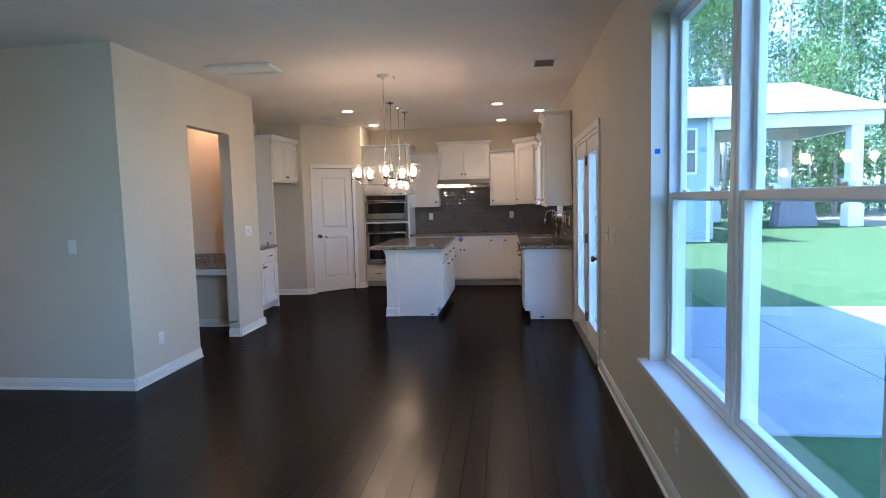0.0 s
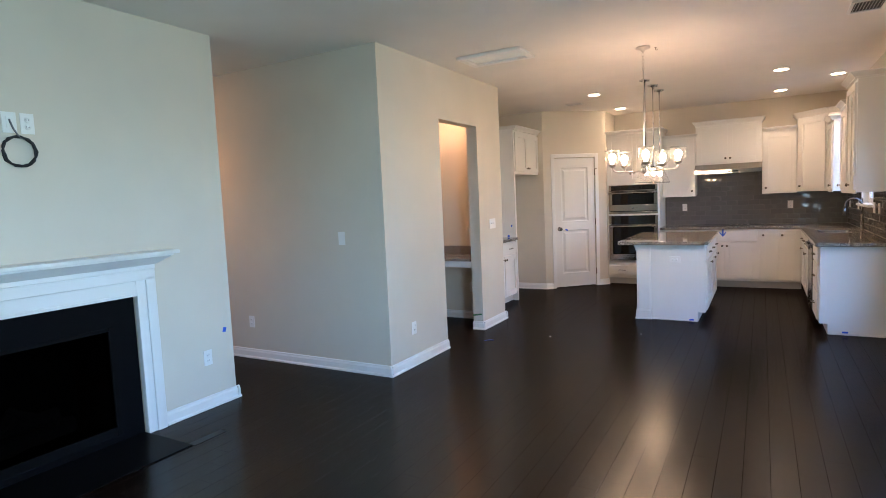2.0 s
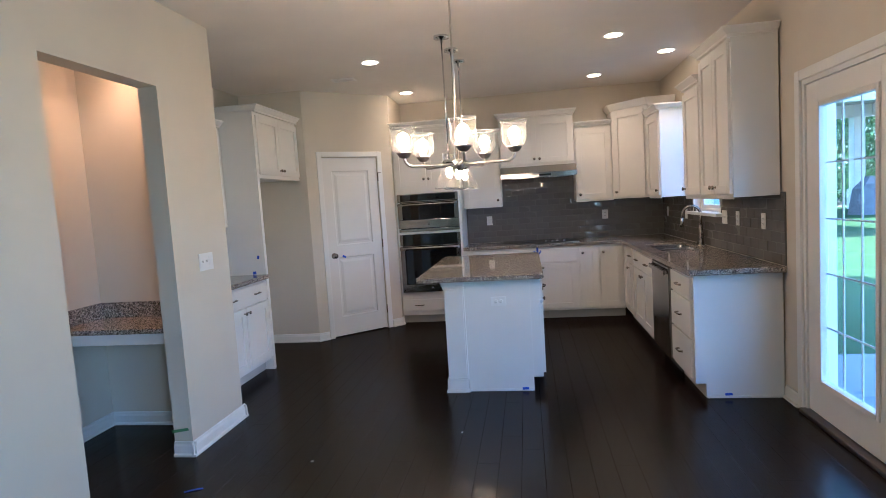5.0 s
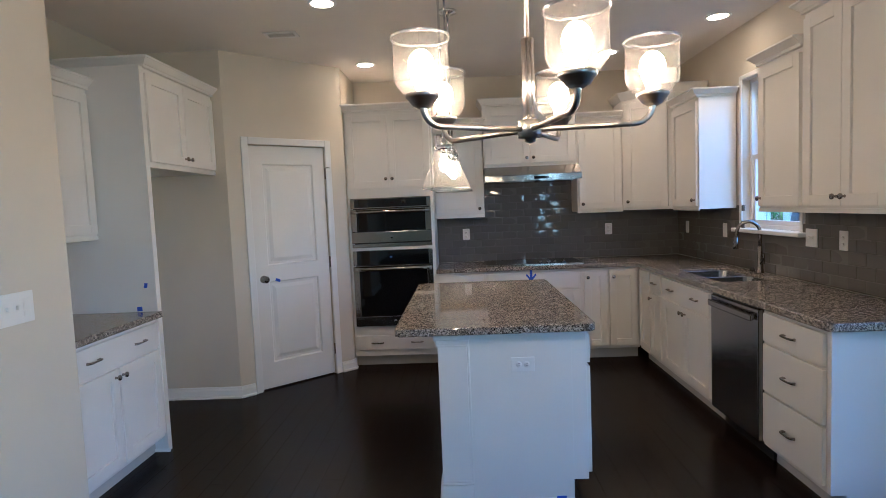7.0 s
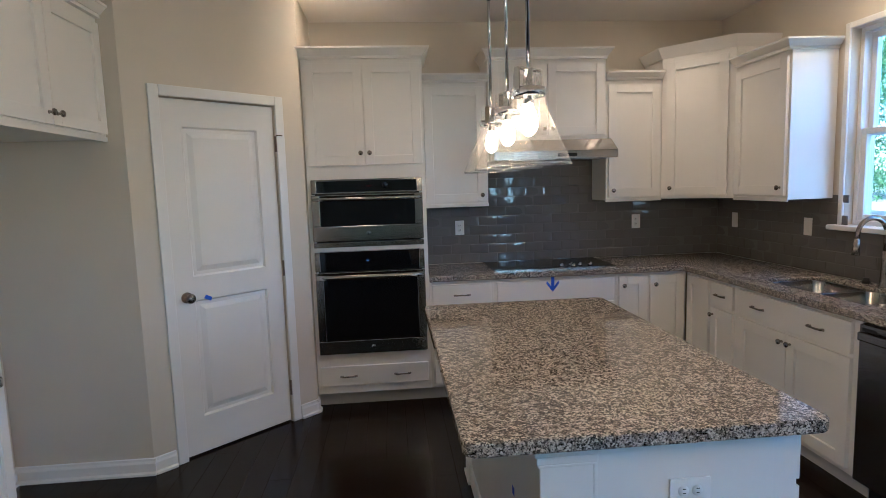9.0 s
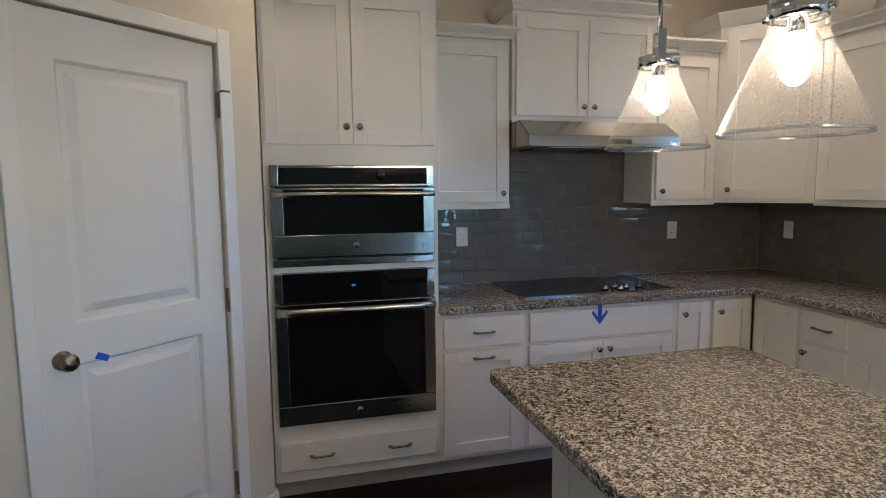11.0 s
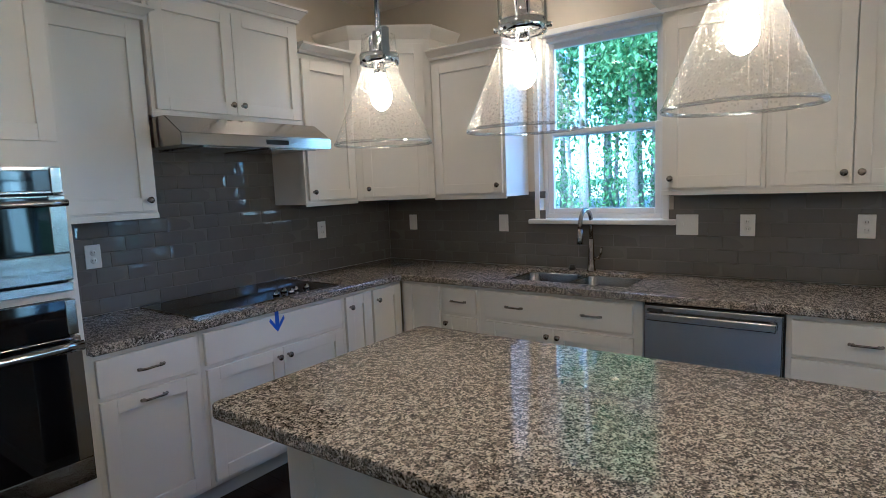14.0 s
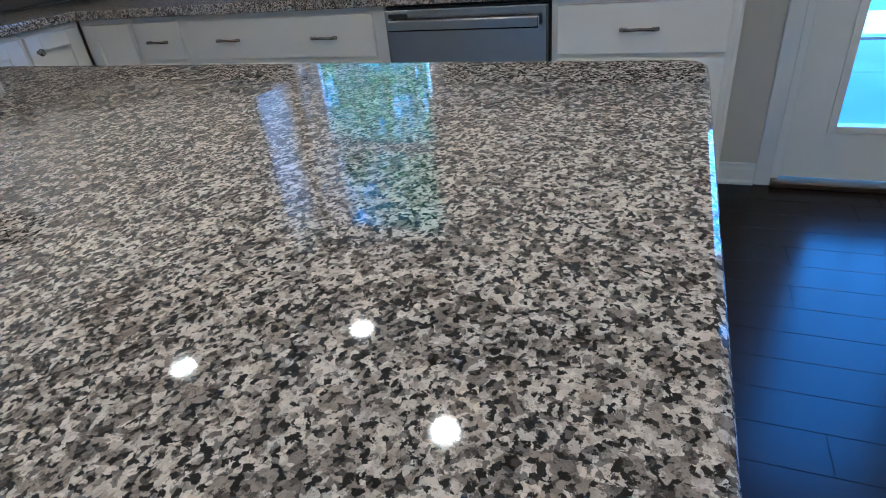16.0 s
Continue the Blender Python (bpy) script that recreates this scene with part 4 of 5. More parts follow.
# left side: base, wall cabinet, fridge panel and cabinet
WF = -2.50
c = base_cab(PLACE_WEST(WF, 6.20), 1.185, WF - XL - 0.002, "white base cabinet with a wide drawer and double doors")
drawer(c, 0.30, 1.165, 0.70, 0.855, (0.52, 0.95))
door(c, 0.30, 0.73, 0.135, 0.68, (0.70, 0.635))
door(c, 0.745, 1.165, 0.135, 0.68, (0.765, 0.635))
boxpart("end_panel", (0.02, -0.02, 0.135, 0.28, 0.0, 0.855), CABINET, c)
upper(PLACE_WEST(-2.835, 6.20), 1.185, -2.835 - XL - 0.002, 1.40, 2.32, 2, "double-door white wall cabinet over the short worktop", 0.065, (False, False))
fp = thing("fridge_panel", pose(0, 0, 0), "tall white side panel of the empty fridge alcove", "panel")
boxpart("board", (XL + 0.002, 7.388, 0.0, -2.505, 7.412, 2.455), CABINET, fp, 0.002)
boxpart("edge_strip", (-2.505, 7.386, 0.0, -2.485, 7.432, 2.455), CABINET, fp, 0.002)
boxpart("shoe_moulding", (-2.62, 7.376, 0.0, -2.472, 7.388, 0.02), TRIM, fp, 0.003)
c = upper(PLACE_WEST(-2.50, 7.432), 0.985, -2.50 - XL - 0.002, 1.845, 2.455, 2, "double-door white cabinet above the empty fridge alcove", 0.065, (True, False), "")

# ---- island ----
isl = thing("kitchen_island", pose(0, 0, 0), "white panelled kitchen island with drawers and corner post", "island")
IX0, IX1, IY0, IY1 = -0.658, 0.062, 6.672, 8.17
boxpart("body", (IX0, IY0, 0.105, IX1, IY1, ZT), CABINET, isl, 0.002)
boxpart("toe_kick", (IX0 + 0.001, IY0 + 0.001, 0.0, IX1 - 0.075, IY1 - 0.001, 0.106), CABINET, isl)
boxpart("end_panel", (-0.53, IY0 - 0.008, 0.0, IX1 - 0.075, IY0, ZT), CABINET, isl, 0.001)
boxpart("side_panel", (IX0 - 0.012, IY0 + 0.1, 0.0, IX0, IY1, ZT), CABINET, isl, 0.002)
for (px, py) in ((-0.675, 6.645), (-0.675, IY1 - 0.115)):
    bm = bmesh.new()
    pw, pdp = 0.145, 0.115
    box(bm, px, py, 0.0, px + pw, py + pdp, ZT, 0.003)
    post = part("post", bm, CABINET, isl)
    bm = bmesh.new()
    box(bm, px - 0.012, py - 0.012, 0.0, px + pw + 0.012, py + pdp + 0.012, 0.105, 0.004)
    box(bm, px - 0.007, py - 0.007, 0.105, px + pw + 0.007, py + pdp + 0.007, 0.118, 0.005)
    box(bm, px - 0.020, py - 0.020, 0.0, px + pw + 0.020, py + pdp + 0.020, 0.02, 0.003)
    part("plinth", bm, CABINET, post)
    bm = bmesh.new()
    for lo, hi, e in ((0.068, 0.058, 0.006), (0.058, 0.034, 0.010), (0.034, 0.014, 0.018), (0.014, 0.0, 0.024)):
        box(bm, px - e, py - e, ZT - lo, px + pw + e, py + pdp + e, ZT - hi, 0.003)
    part("capital", bm, CABINET, post)
    boxpart("corner_bead", (px + pw, py + 0.002, 0.0, px + pw + 0.012, IY0 + 0.004, ZT), CABINET, post, 0.003)
for i in range(3):
    ya = IY0 + 0.012 + i * 0.495
    yb = ya + 0.485
    bm = bmesh.new()
    box(bm, IX1, ya, 0.70, IX1 + 0.02, yb, 0.855, 0.0035)
    d = part("drawer", bm, CABINET, isl)
    m4 = pose(IX1 + 0.02, (ya + yb) / 2, 0, 0, 0, 90)
    pl = pull(d, 0, 0.778, 0)
    pl.data.transform(m4)
    d = shaker(isl, ya, yb, 0.135, 0.68, -0.02, pose(IX1, 0, 0, 0, 0, 90))
    kb = knob(d, 0, 0.635, 0)
    kb.data.transform(pose(IX1 + 0.02, yb - 0.03, 0, 0, 0, 90))
boxpart("base_moulding", (IX0 - 0.024, IY0 + 0.115, 0.0, IX0 - 0.012, IY1 - 0.135, 0.10), TRIM, isl, 0.004)
boxpart("shoe_moulding", (-0.51, IY0 - 0.018, 0.0, IX1 - 0.075, IY0 - 0.008, 0.018), TRIM, isl, 0.003)
bm = bmesh.new()
slab(bm, rounded([(-0.882, 6.58), (0.095, 6.58), (0.095, 8.235), (-0.882, 8.235)], [0.045] * 4), ZT, 0.92, 0.007)
tagged(part("island_worktop", bm, GRANITE), "polished speckled granite island top with rounded corners", "worktop")

# ---- range hood, cooktop, sink, tap ----
hood = thing("range_hood", pose(-0.295, 0, 0), "slim stainless under-cabinet range hood", "range hood")
hb, hf, hw = UB, 9.26, 0.905
bm = bmesh.new()
prof = [(hb, 1.72), (hf, 1.72), (hf, 1.775), (hf + 0.13, 1.862), (hb, 1.862)]
va = [bm.verts.new((0.0, y, z)) for y, z in prof]
vb = [bm.verts.new((hw, y, z)) for y, z in prof]
for i in range(5):
    j = (i + 1) % 5
    bm.faces.new((va[i], va[j], vb[j], vb[i]))
bm.faces.new(va[::-1])
bm.faces.new(vb)
bmesh.ops.bevel(bm, geom=list(bm.edges), offset=0.003, segments=2, affect="EDGES")
part("canopy", bm, STEEL, hood)
boxpart("control_panel", (0.46, hf - 0.0025, 1.733, 0.60, hf, 1.757), BLACKGLASS, hood)
for x in (0.14, 0.52):
    boxpart("filter", (x, hf + 0.06, 1.714, x + 0.32, hb - 0.08, 1.719), DARK_STEEL, hood)

ck = thing("cooktop", pose(-0.31, 9.262, 0.92), "black glass electric cooktop with four knobs", "cooktop")
boxpart("glass_top", (0, 0, 0.001, 0.905, 0.50, 0.009), BLACKGLASS, ck, 0.003)
bm = bmesh.new()
for a in ((-0.004, -0.004, 0.0008, 0.909, 0.002, 0.010), (-0.004, 0.498, 0.0008, 0.909, 0.504, 0.010), (-0.004, 0.002, 0.0008, 0.002, 0.498, 0.010), (0.903, 0.002, 0.0008, 0.909, 0.498, 0.010)):
    box(bm, *a)
part("edge_trim", bm, STEEL, ck)
for (x, y) in ((0.52, 0.075), (0.60, 0.11), (0.60, 0.045), (0.66, 0.085), (0.74, 0.085)):
    bm = bmesh.new()
    lathe(bm, [(0.019, 0.0095), (0.018, 0.020), (0.015, 0.022), (0.012, 0.034), (0.002, 0.036)], 18, pose(x, y, 0))
    part("knob", bm, STEEL, ck, "steel control knob")

sink = thing("sink", pose(0, 0, 0), "stainless double-bowl undermount sink", "sink")
SM = 8.11


def basin(x0, y0, x1, y1, zr, depth):
    """A pressed bowl: flange to the cut-out, rounded corners, coved floor."""
    bm = bmesh.new()
    mx, my = (x0 + x1) / 2, (y0 + y1) / 2
    hx, hy = (x1 - x0) / 2, (y1 - y0) / 2

    def ring(inset, r, z):
        vs = []
        for q in range(4):
            cx = (hx - inset - r) * (1 if q in (0, 3) else -1)
            cy = (hy - inset - r) * (1 if q in (0, 1) else -1)
            for i in range(7):
                a = math.pi / 2 * (q + i / 6)
                vs.append(bm.verts.new((mx + cx + r * math.cos(a), my + cy + r * math.sin(a), z)))
        return vs
    rings = [ring(0.001, 0.002, zr), ring(0.008, 0.06, zr), ring(0.010, 0.06, zr - 0.006), ring(0.016, 0.06, zr - depth + 0.05),
             ring(0.026, 0.06, zr - depth + 0.015), ring(0.055, 0.05, zr - depth)]
    for p, q in zip(rings, rings[1:]):
        for i in range(len(p)):
            j = (i + 1) % len(p)
            bm.faces.new((p[i], q[i], q[j], p[j])).smooth = p is not rings[0]
    bm.faces.new(rings[-1])
    bmesh.ops.recalc_face_normals(bm, faces=bm.faces)
    return bm


for ya, yb in ((SY0, SM), (SM, SY1)):
    bowl = part("bowl", basin(SX0, ya, SX1, yb, 0.904, 0.20), SINKSTEEL, sink)
    bm = bmesh.new()
    lathe(bm, [(0.045, 0.7045), (0.043, 0.708), (0.03, 0.706), (0.004, 0.7055)], 20, pose((SX0 + SX1) / 2, (ya + yb) / 2, 0))
    part("drain", bm, CHROME, bowl)

tap = thing("tap", pose(1.655, 8.115, 0.92), "tall gooseneck pull-down kitchen tap, brushed nickel", "tap")
bm = bmesh.new()
lathe(bm, [(0.029, 0), (0.029, 0.006), (0.024, 0.012), (0.021, 0.05), (0.018, 0.12), (0.015, 0.20)], 20)
part("base", bm, PULLS, tap)
bm = bmesh.new()
pts = [(0, 0, 0.19), (0, 0, 0.27)]
for i in range(11):
    a = math.pi * i / 10
    pts.append((-0.085 + 0.085 * math.cos(a), 0, 0.30 + 0.085 * math.sin(a)))
pts.append((-0.172, 0, 0.27))
tube(bm, pts, 0.0125, 12)
part("neck", bm, PULLS, tap)
bm = bmesh.new()
tube(bm, [(-0.172, 0, 0.275), (-0.176, 0, 0.22), (-0.178, 0, 0.185)], [0.014, 0.018, 0.020], 14)
part("spray_head", bm, PULLS, tap)
bm = bmesh.new()
tube(bm, [(0, -0.015, 0.075), (0, -0.045, 0.08), (-0.005, -0.062, 0.11), (-0.01, -0.068, 0.15)], [0.012, 0.011, 0.008, 0.007], 10)
part("lever", bm, PULLS, tap)
sd = thing("soap_button", pose(1.665, 8.245, 0.92), "small dark air switch button beside the tap", "button")
bm = bmesh.new()
lathe(bm, [(0.022, 0), (0.022, 0.012), (0.016, 0.018), (0.015, 0.03), (0.003, 0.032)], 16)
part("cap", bm, RUBBER, sd)

# ---- lamps ----


def bulb(parent, m, r=0.03):
    bm = bmesh.new()
    lathe(bm, [(0.012, 0.0), (0.014, 0.012), (0.022, 0.030), (r, 0.052), (r * 1.02, 0.064), (r * 0.85, 0.082), (r * 0.45, 0.094), (0.003, 0.098)], 20, m)
    return part("bulb", bm, BULB_GLOW, parent, "lit warm white bulb")


def pendant():
    p = thing("pendant_lamp", pose(0, 0, 0), "seeded glass cone pendant lamp with chrome yoke, lit", "pendant lamp", "pendant lamps over the island")
    bm = bmesh.new()
    lathe(bm, [(0.062, CZ + 0.015), (0.062, CZ - 0.003), (0.012, CZ - 0.011), (0.010, CZ - 0.035)], 24)
    part("canopy", bm, CHROME, p)
    bm = bmesh.new()
    tube(bm, [(0, 0, CZ - 0.025), (0, 0, 1.905)], 0.0065, 10)
    tube(bm, [(0, 0, 2.36), (0, 0, 2.38)], 0.009, 10)
    part("stem", bm, CHROME, p)
    bm = bmesh.new()
    for s in (-1, 1):
        box(bm, s * 0.049 - 0.0025, -0.010, 1.825, s * 0.049 + 0.0025, 0.010, 1.905, 0.001)
        tube(bm, [(s * 0.046, 0, 1.835), (s * 0.062, 0, 1.835)], 0.006, 8)
    box(bm, -0.049, -0.010, 1.900, 0.049, 0.010, 1.906, 0.001)
    lathe(bm, [(0.047, 1.823), (0.0505, 1.823), (0.0505, 1.848), (0.047, 1.848)], 28, cap=False)
    part("yoke", bm, CHROME, p, "chrome yoke and ring")
    bm = bmesh.new()
    tube(bm, [(0, 0, 1.905), (0, 0, 1.80)], 0.016, 14)
    part("socket", bm, CHROME, p)
    bulb(p, pose(0, 0, 1.805, 180, 0, 0), 0.027)
    bm = bmesh.new()
    lathe(bm, [(0.043, 1.895), (0.046, 1.85), (0.046, 1.825), (0.050, 1.80), (0.126, 1.625)], 36, cap=False)
    sh = part("shade", bm, SEEDED, p, "clear seeded glass cone shade")
    bm = bmesh.new()
    lathe(bm, [(0.1235, 1.626), (0.1270, 1.626), (0.1280, 1.622), (0.1265, 1.619), (0.1230, 1.620), (0.1235, 1.626)], 36, cap=False)
    part("rim", bm, RIM, sh)
    return p


pl = pendant()
pl.matrix_world = pose(-0.612, 6.965, -0.015, 0, 0, 35)
copy_thing(pl, pose(-0.588, 7.385, -0.015, 0, 0, 108))
copy_thing(pl, pose(-0.575, 7.805, -0.015, 0, 0, 62))

ch = thing("chandelier", pose(-0.348, 5.345, 0), "five-arm nickel chandelier with seeded glass shades, lit", "chandelier")
HZ = 1.69
bm = bmesh.new()
lathe(bm, [(0.065, CZ), (0.065, CZ - 0.016), (0.02, CZ - 0.028), (0.008, CZ - 0.05)], 24)
part("canopy", bm, NICKEL, ch)
bm = bmesh.new()
z = CZ - 0.05
k = 0
while z > 2.62:
    m4 = pose(0, 0, z - 0.018, 90, 0, 90 * (k % 2))
    ring = [(0.010 * math.cos(a), 0.019 * math.sin(a), 0) for a in [2 * math.pi * i / 12 for i in range(13)]]
    tube(bm, ring, 0.0022, 6, m4, False)
    z -= 0.031
    k += 1
part("chain", bm, NICKEL, ch)
bm = bmesh.new()
tube(bm, [(0, 0, 2.63), (0, 0, HZ + 0.22)], 0.006, 10)
part("stem", bm, NICKEL, ch)
bm = bmesh.new()
for i in range(8):
    a = 2 * math.pi * i / 8
    tube(bm, [(0.011 * math.cos(a), 0.011 * math.sin(a), HZ), (0.011 * math.cos(a), 0.011 * math.sin(a), HZ + 0.225)], 0.0048, 8)
part("sleeve", bm, NICKEL, ch, "ribbed nickel sleeve")
bm = bmesh.new()
lathe(bm, [(0.006, HZ - 0.034), (0.014, HZ - 0.030), (0.014, HZ - 0.022), (0.030, HZ - 0.020), (0.030, HZ + 0.022), (0.014, HZ + 0.026)], 24)
part("hub", bm, NICKEL, ch)
for i in range(5):
    m4 = pose(0, 0, 0, 0, 0, -78 + 72 * i)
    bm = bmesh.new()
    pts = [(0.02, 0, HZ), (0.255, 0, HZ)]
    for s in range(1, 7):
        a = math.pi / 2 * s / 6
        pts.append((0.255 + 0.045 * math.sin(a), 0, HZ + 0.045 - 0.045 * math.cos(a)))
    pts.append((0.30, 0, HZ + 0.050))
    tube(bm, pts, 0.0075, 10, m4)
    arm = part("arm", bm, NICKEL, ch)
    mm = m4 @ pose(0.30, 0, HZ + 0.040)
    bm = bmesh.new()
    lathe(bm, [(0.012, 0.0), (0.024, 0.006), (0.036, 0.022), (0.039, 0.024), (0.039, 0.032), (0.034, 0.034)], 24, mm)
    part("cup", bm, NICKEL, arm)
    bm = bmesh.new()
    lathe(bm, [(0.036, 0.030), (0.046, 0.036), (0.061, 0.056), (0.0645, 0.070), (0.063, 0.125), (0.064, 0.150), (0.0665, 0.156)], 32, mm, cap=False)
    sh = part("shade", bm, SEEDED_CLEAR, arm, "clear seeded glass shade")
    bm = bmesh.new()
    lathe(bm, [(0.0645, 0.154), (0.0680, 0.154), (0.0688, 0.158), (0.0665, 0.161), (0.0645, 0.154)], 32, mm, cap=False)
    part("rim", bm, RIM, arm)
    bulb(arm, mm @ pose(0, 0, 0.034), 0.030)


def downlight(glowmat, label):
    c = thing("downlight", pose(0, 0, 0), label, "downlight", "recessed ceiling downlights")
    bm = bmesh.new()
    lathe(bm, [(0.092, CZ - 0.001), (0.090, CZ - 0.008), (0.072, CZ - 0.006), (0.070, CZ - 0.001)], 32, cap=False)
    part("trim_ring", bm, TRIM, c)
    bm = bmesh.new()
    lathe(bm, [(0.0705, CZ - 0.004), (0.0700, CZ - 0.0035)], 32)
    part("lens", bm, glowmat, c, "glowing white lens")
    return c


dl0 = downlight(CAN_GLOW, "round recessed ceiling downlight, lit")
dl0.matrix_world = pose(*CANS[0], 0)
for x, y in CANS[1:]:
    copy_thing(dl0, pose(x, y, 0))
dh = downlight(HALL_GLOW, "round recessed downlight in the hall ceiling, lit")
dh.matrix_world = pose(*HALL_CANS[0], 0)
copy_thing(dh, pose(*HALL_CANS[1], 0))

# ---- ceiling fittings ----
gr = thing("ceiling_panel", pose(0, 0, 0), "white framed access panel in the ceiling", "ceiling panel")
x0, x1, y0, y1 = -1.88, -1.245, 4.56, 4.95
bm = bmesh.new()
for a in ((x0, y0, x1, y0 + 0.06), (x0, y1 - 0.06, x1, y1), (x0, y0 + 0.06, x0 + 0.06, y1 - 0.06), (x1 - 0.06, y0 + 0.06, x1, y1 - 0.06)):
    box(bm, a[0], a[1], CZ - 0.032, a[2], a[3], CZ - 0.001, 0.010)
part("frame", bm, TRIM, gr)
boxpart("panel", (x0 + 0.061, y0 + 0.061, CZ - 0.010, x1 - 0.061, y1 - 0.061, CZ - 0.001), TRIM, gr, 0.002)


def ceiling_vent(x0, y0, x1, y1, n, along_x, label):
    v = thing("ceiling_vent", pose(0, 0, 0), label, "vent", "ceiling vents")
    bm = bmesh.new()
    f = 0.025
    for a in ((x0, y0, x1, y0 + f), (x0, y1 - f, x1, y1), (x0, y0 + f, x0 + f, y1 - f), (x1 - f, y0 + f, x1, y1 - f)):
        box(bm, a[0], a[1], CZ - 0.012, a[2], a[3], CZ - 0.001, 0.003)
    part("frame", bm, TRIM, v)
    boxpart("backing", (x0 + f, y0 + f, CZ - 0.003, x1 - f, y1 - f, CZ - 0.001), SLOT, v)
    for i in range(n):
        t = (i + 0.5) / n
        bm = bmesh.new()
        if along_x:
            yy = y0 + f + (y1 - y0 - 2 * f) * t
            hexa(bm, [(x0 + f, yy - 0.004, CZ - 0.011), (x1 - f, yy - 0.004, CZ - 0.011), (x1 - f, yy - 0.002, CZ - 0.011), (x0 + f, yy - 0.002, CZ - 0.011)],
                 [(x0 + f, yy + 0.002, CZ - 0.003), (x1 - f, yy + 0.002, CZ - 0.003), (x1 - f, yy + 0.004, CZ - 0.003), (x0 + f, yy + 0.004, CZ - 0.003)])
        else:
            xx = x0 + f + (x1 - x0 - 2 * f) * t
            hexa(bm, [(xx - 0.004, y0 + f, CZ - 0.011), (xx - 0.002, y0 + f, CZ - 0.011), (xx - 0.002, y1 - f, CZ - 0.011), (xx - 0.004, y1 - f, CZ - 0.011)],
                 [(xx + 0.002, y0 + f, CZ - 0.003), (xx + 0.004, y0 + f, CZ - 0.003), (xx + 0.004, y1 - f, CZ - 0.003), (xx + 0.002, y1 - f, CZ - 0.003)])
        part("slat", bm, TRIM, v)
    return v


ceiling_vent(1.18, 5.0, 1.42, 5.34, 9, False, "white slatted ceiling vent near the patio door")
ceiling_vent(-1.92, 8.04, -1.68, 8.17, 5, True, "small white slatted ceiling vent over the pantry door")

hk = thing("ceiling_hook", pose(-0.252, 5.433, CZ), "small dark metal hook in the ceiling beside the chandelier", "hook")
bm = bmesh.new()
lathe(bm, [(0.010, -0.0005), (0.010, -0.004), (0.003, -0.006)], 14)
part("plate", bm, BRONZE, hk)
bm = bmesh.new()
tube(bm, [(0, 0, -0.005), (0, 0, -0.018), (0.006, 0, -0.026), (0.014, 0, -0.024), (0.016, 0, -0.016)], 0.0025, 8)
part("hook", bm, BRONZE, hk)

# ---- outlets and switches ----


def outlet(m, w=0.072, h=0.116, kinds=("r",), label="white double wall outlet", name="outlet"):
    o = thing(name, m, label, name, "wall outlets and switches")
    boxpart("plate", (-w / 2, -0.006, -h / 2, w / 2, 0.0, h / 2), PLATE, o, 0.002)
    n = len(kinds)
    for i, kd in enumerate(kinds):
        cx = (i - (n - 1) / 2) * 0.046
        if kd == "r":
            for s in (-1, 1):
                bm = bmesh.new()
                lathe(bm, [(0.0155, 0.0055), (0.0150, 0.0078), (0.002, 0.0080)], 16, pose(cx, 0, s * 0.0195, 90, 0, 0))
                r = part("receptacle", bm, PLATE, o)
                for q in (-0.006, 0.006):
                    boxpart("slot", (cx + q - 0.001, -0.0086, s * 0.0195 - 0.003, cx + q + 0.001, -0.0081, s * 0.0195 + 0.006), SLOT, r)
        elif kd == "d":
            boxpart("rocker", (cx - 0.016, -0.009, -0.033, cx + 0.016, -0.005, 0.033), PLATE, o, 0.002)
        elif kd == "t":
            boxpart("toggle", (cx - 0.005, -0.018, -0.004, cx + 0.005, -0.005, 0.012), PLATE, o, 0.002)
    return o


TY, TX = YB - 0.013, XR - 0.013            # faces of the tile
for x in (-0.49, 0.985):
    outlet(pose(x, TY, 1.21), label="white double outlet on the grey tile")
for y, kd, w in ((9.555, "d", 0.072), (8.755, "d", 0.072), (7.565, "tt", 0.118), (7.26, "r", 0.072), (6.75, "r", 0.072)):
    outlet(pose(TX, y, 1.21, 0, 0, -90), w, 0.116, tuple(kd), "white cover plate on the grey tile" if kd != "r" else "white double outlet on the grey tile")
outlet(pose(-0.255, IY0 - 0.008, 0.708, 0, 90, 0), label="white sideways outlet on the island end")
outlet(pose(XW, 5.87, 1.20, 0, 0, 90), 0.165, 0.116, ("t", "t", "d"), "white triple switch plate beside the niche", "switch")
outlet(pose(XW, 4.06, 0.345, 0, 0, 90), label="white double outlet above the baseboard")
outlet(pose(-3.84, YH, 0.37), label="white double outlet above the baseboard")
outlet(pose(-2.63, YH, 1.20), 0.072, 0.116, ("d",), "white rocker switch on the hall wall", "switch")
outlet(pose(XF, 2.53, 0.385, 0, 0, 90), label="white double outlet beside the fireplace")
outlet(pose(XF, 1.375, 2.035, 0, 0, 90), 0.072, 0.116, ("d",), "white cable plate above the mantel")
outlet(pose(XF, 1.465, 2.035, 0, 0, 90), label="white double outlet above the mantel")
for y in (4.02, 3.70):
    outlet(pose(XR, y, 1.21, 0, 0, -90), 0.072, 0.116, ("t",), "white switch beside the patio door", "switch")
for y in (4.13, 2.12):
    outlet(pose(XR, y, 0.335, 0, 0, -90), label="white double outlet above the baseboard")

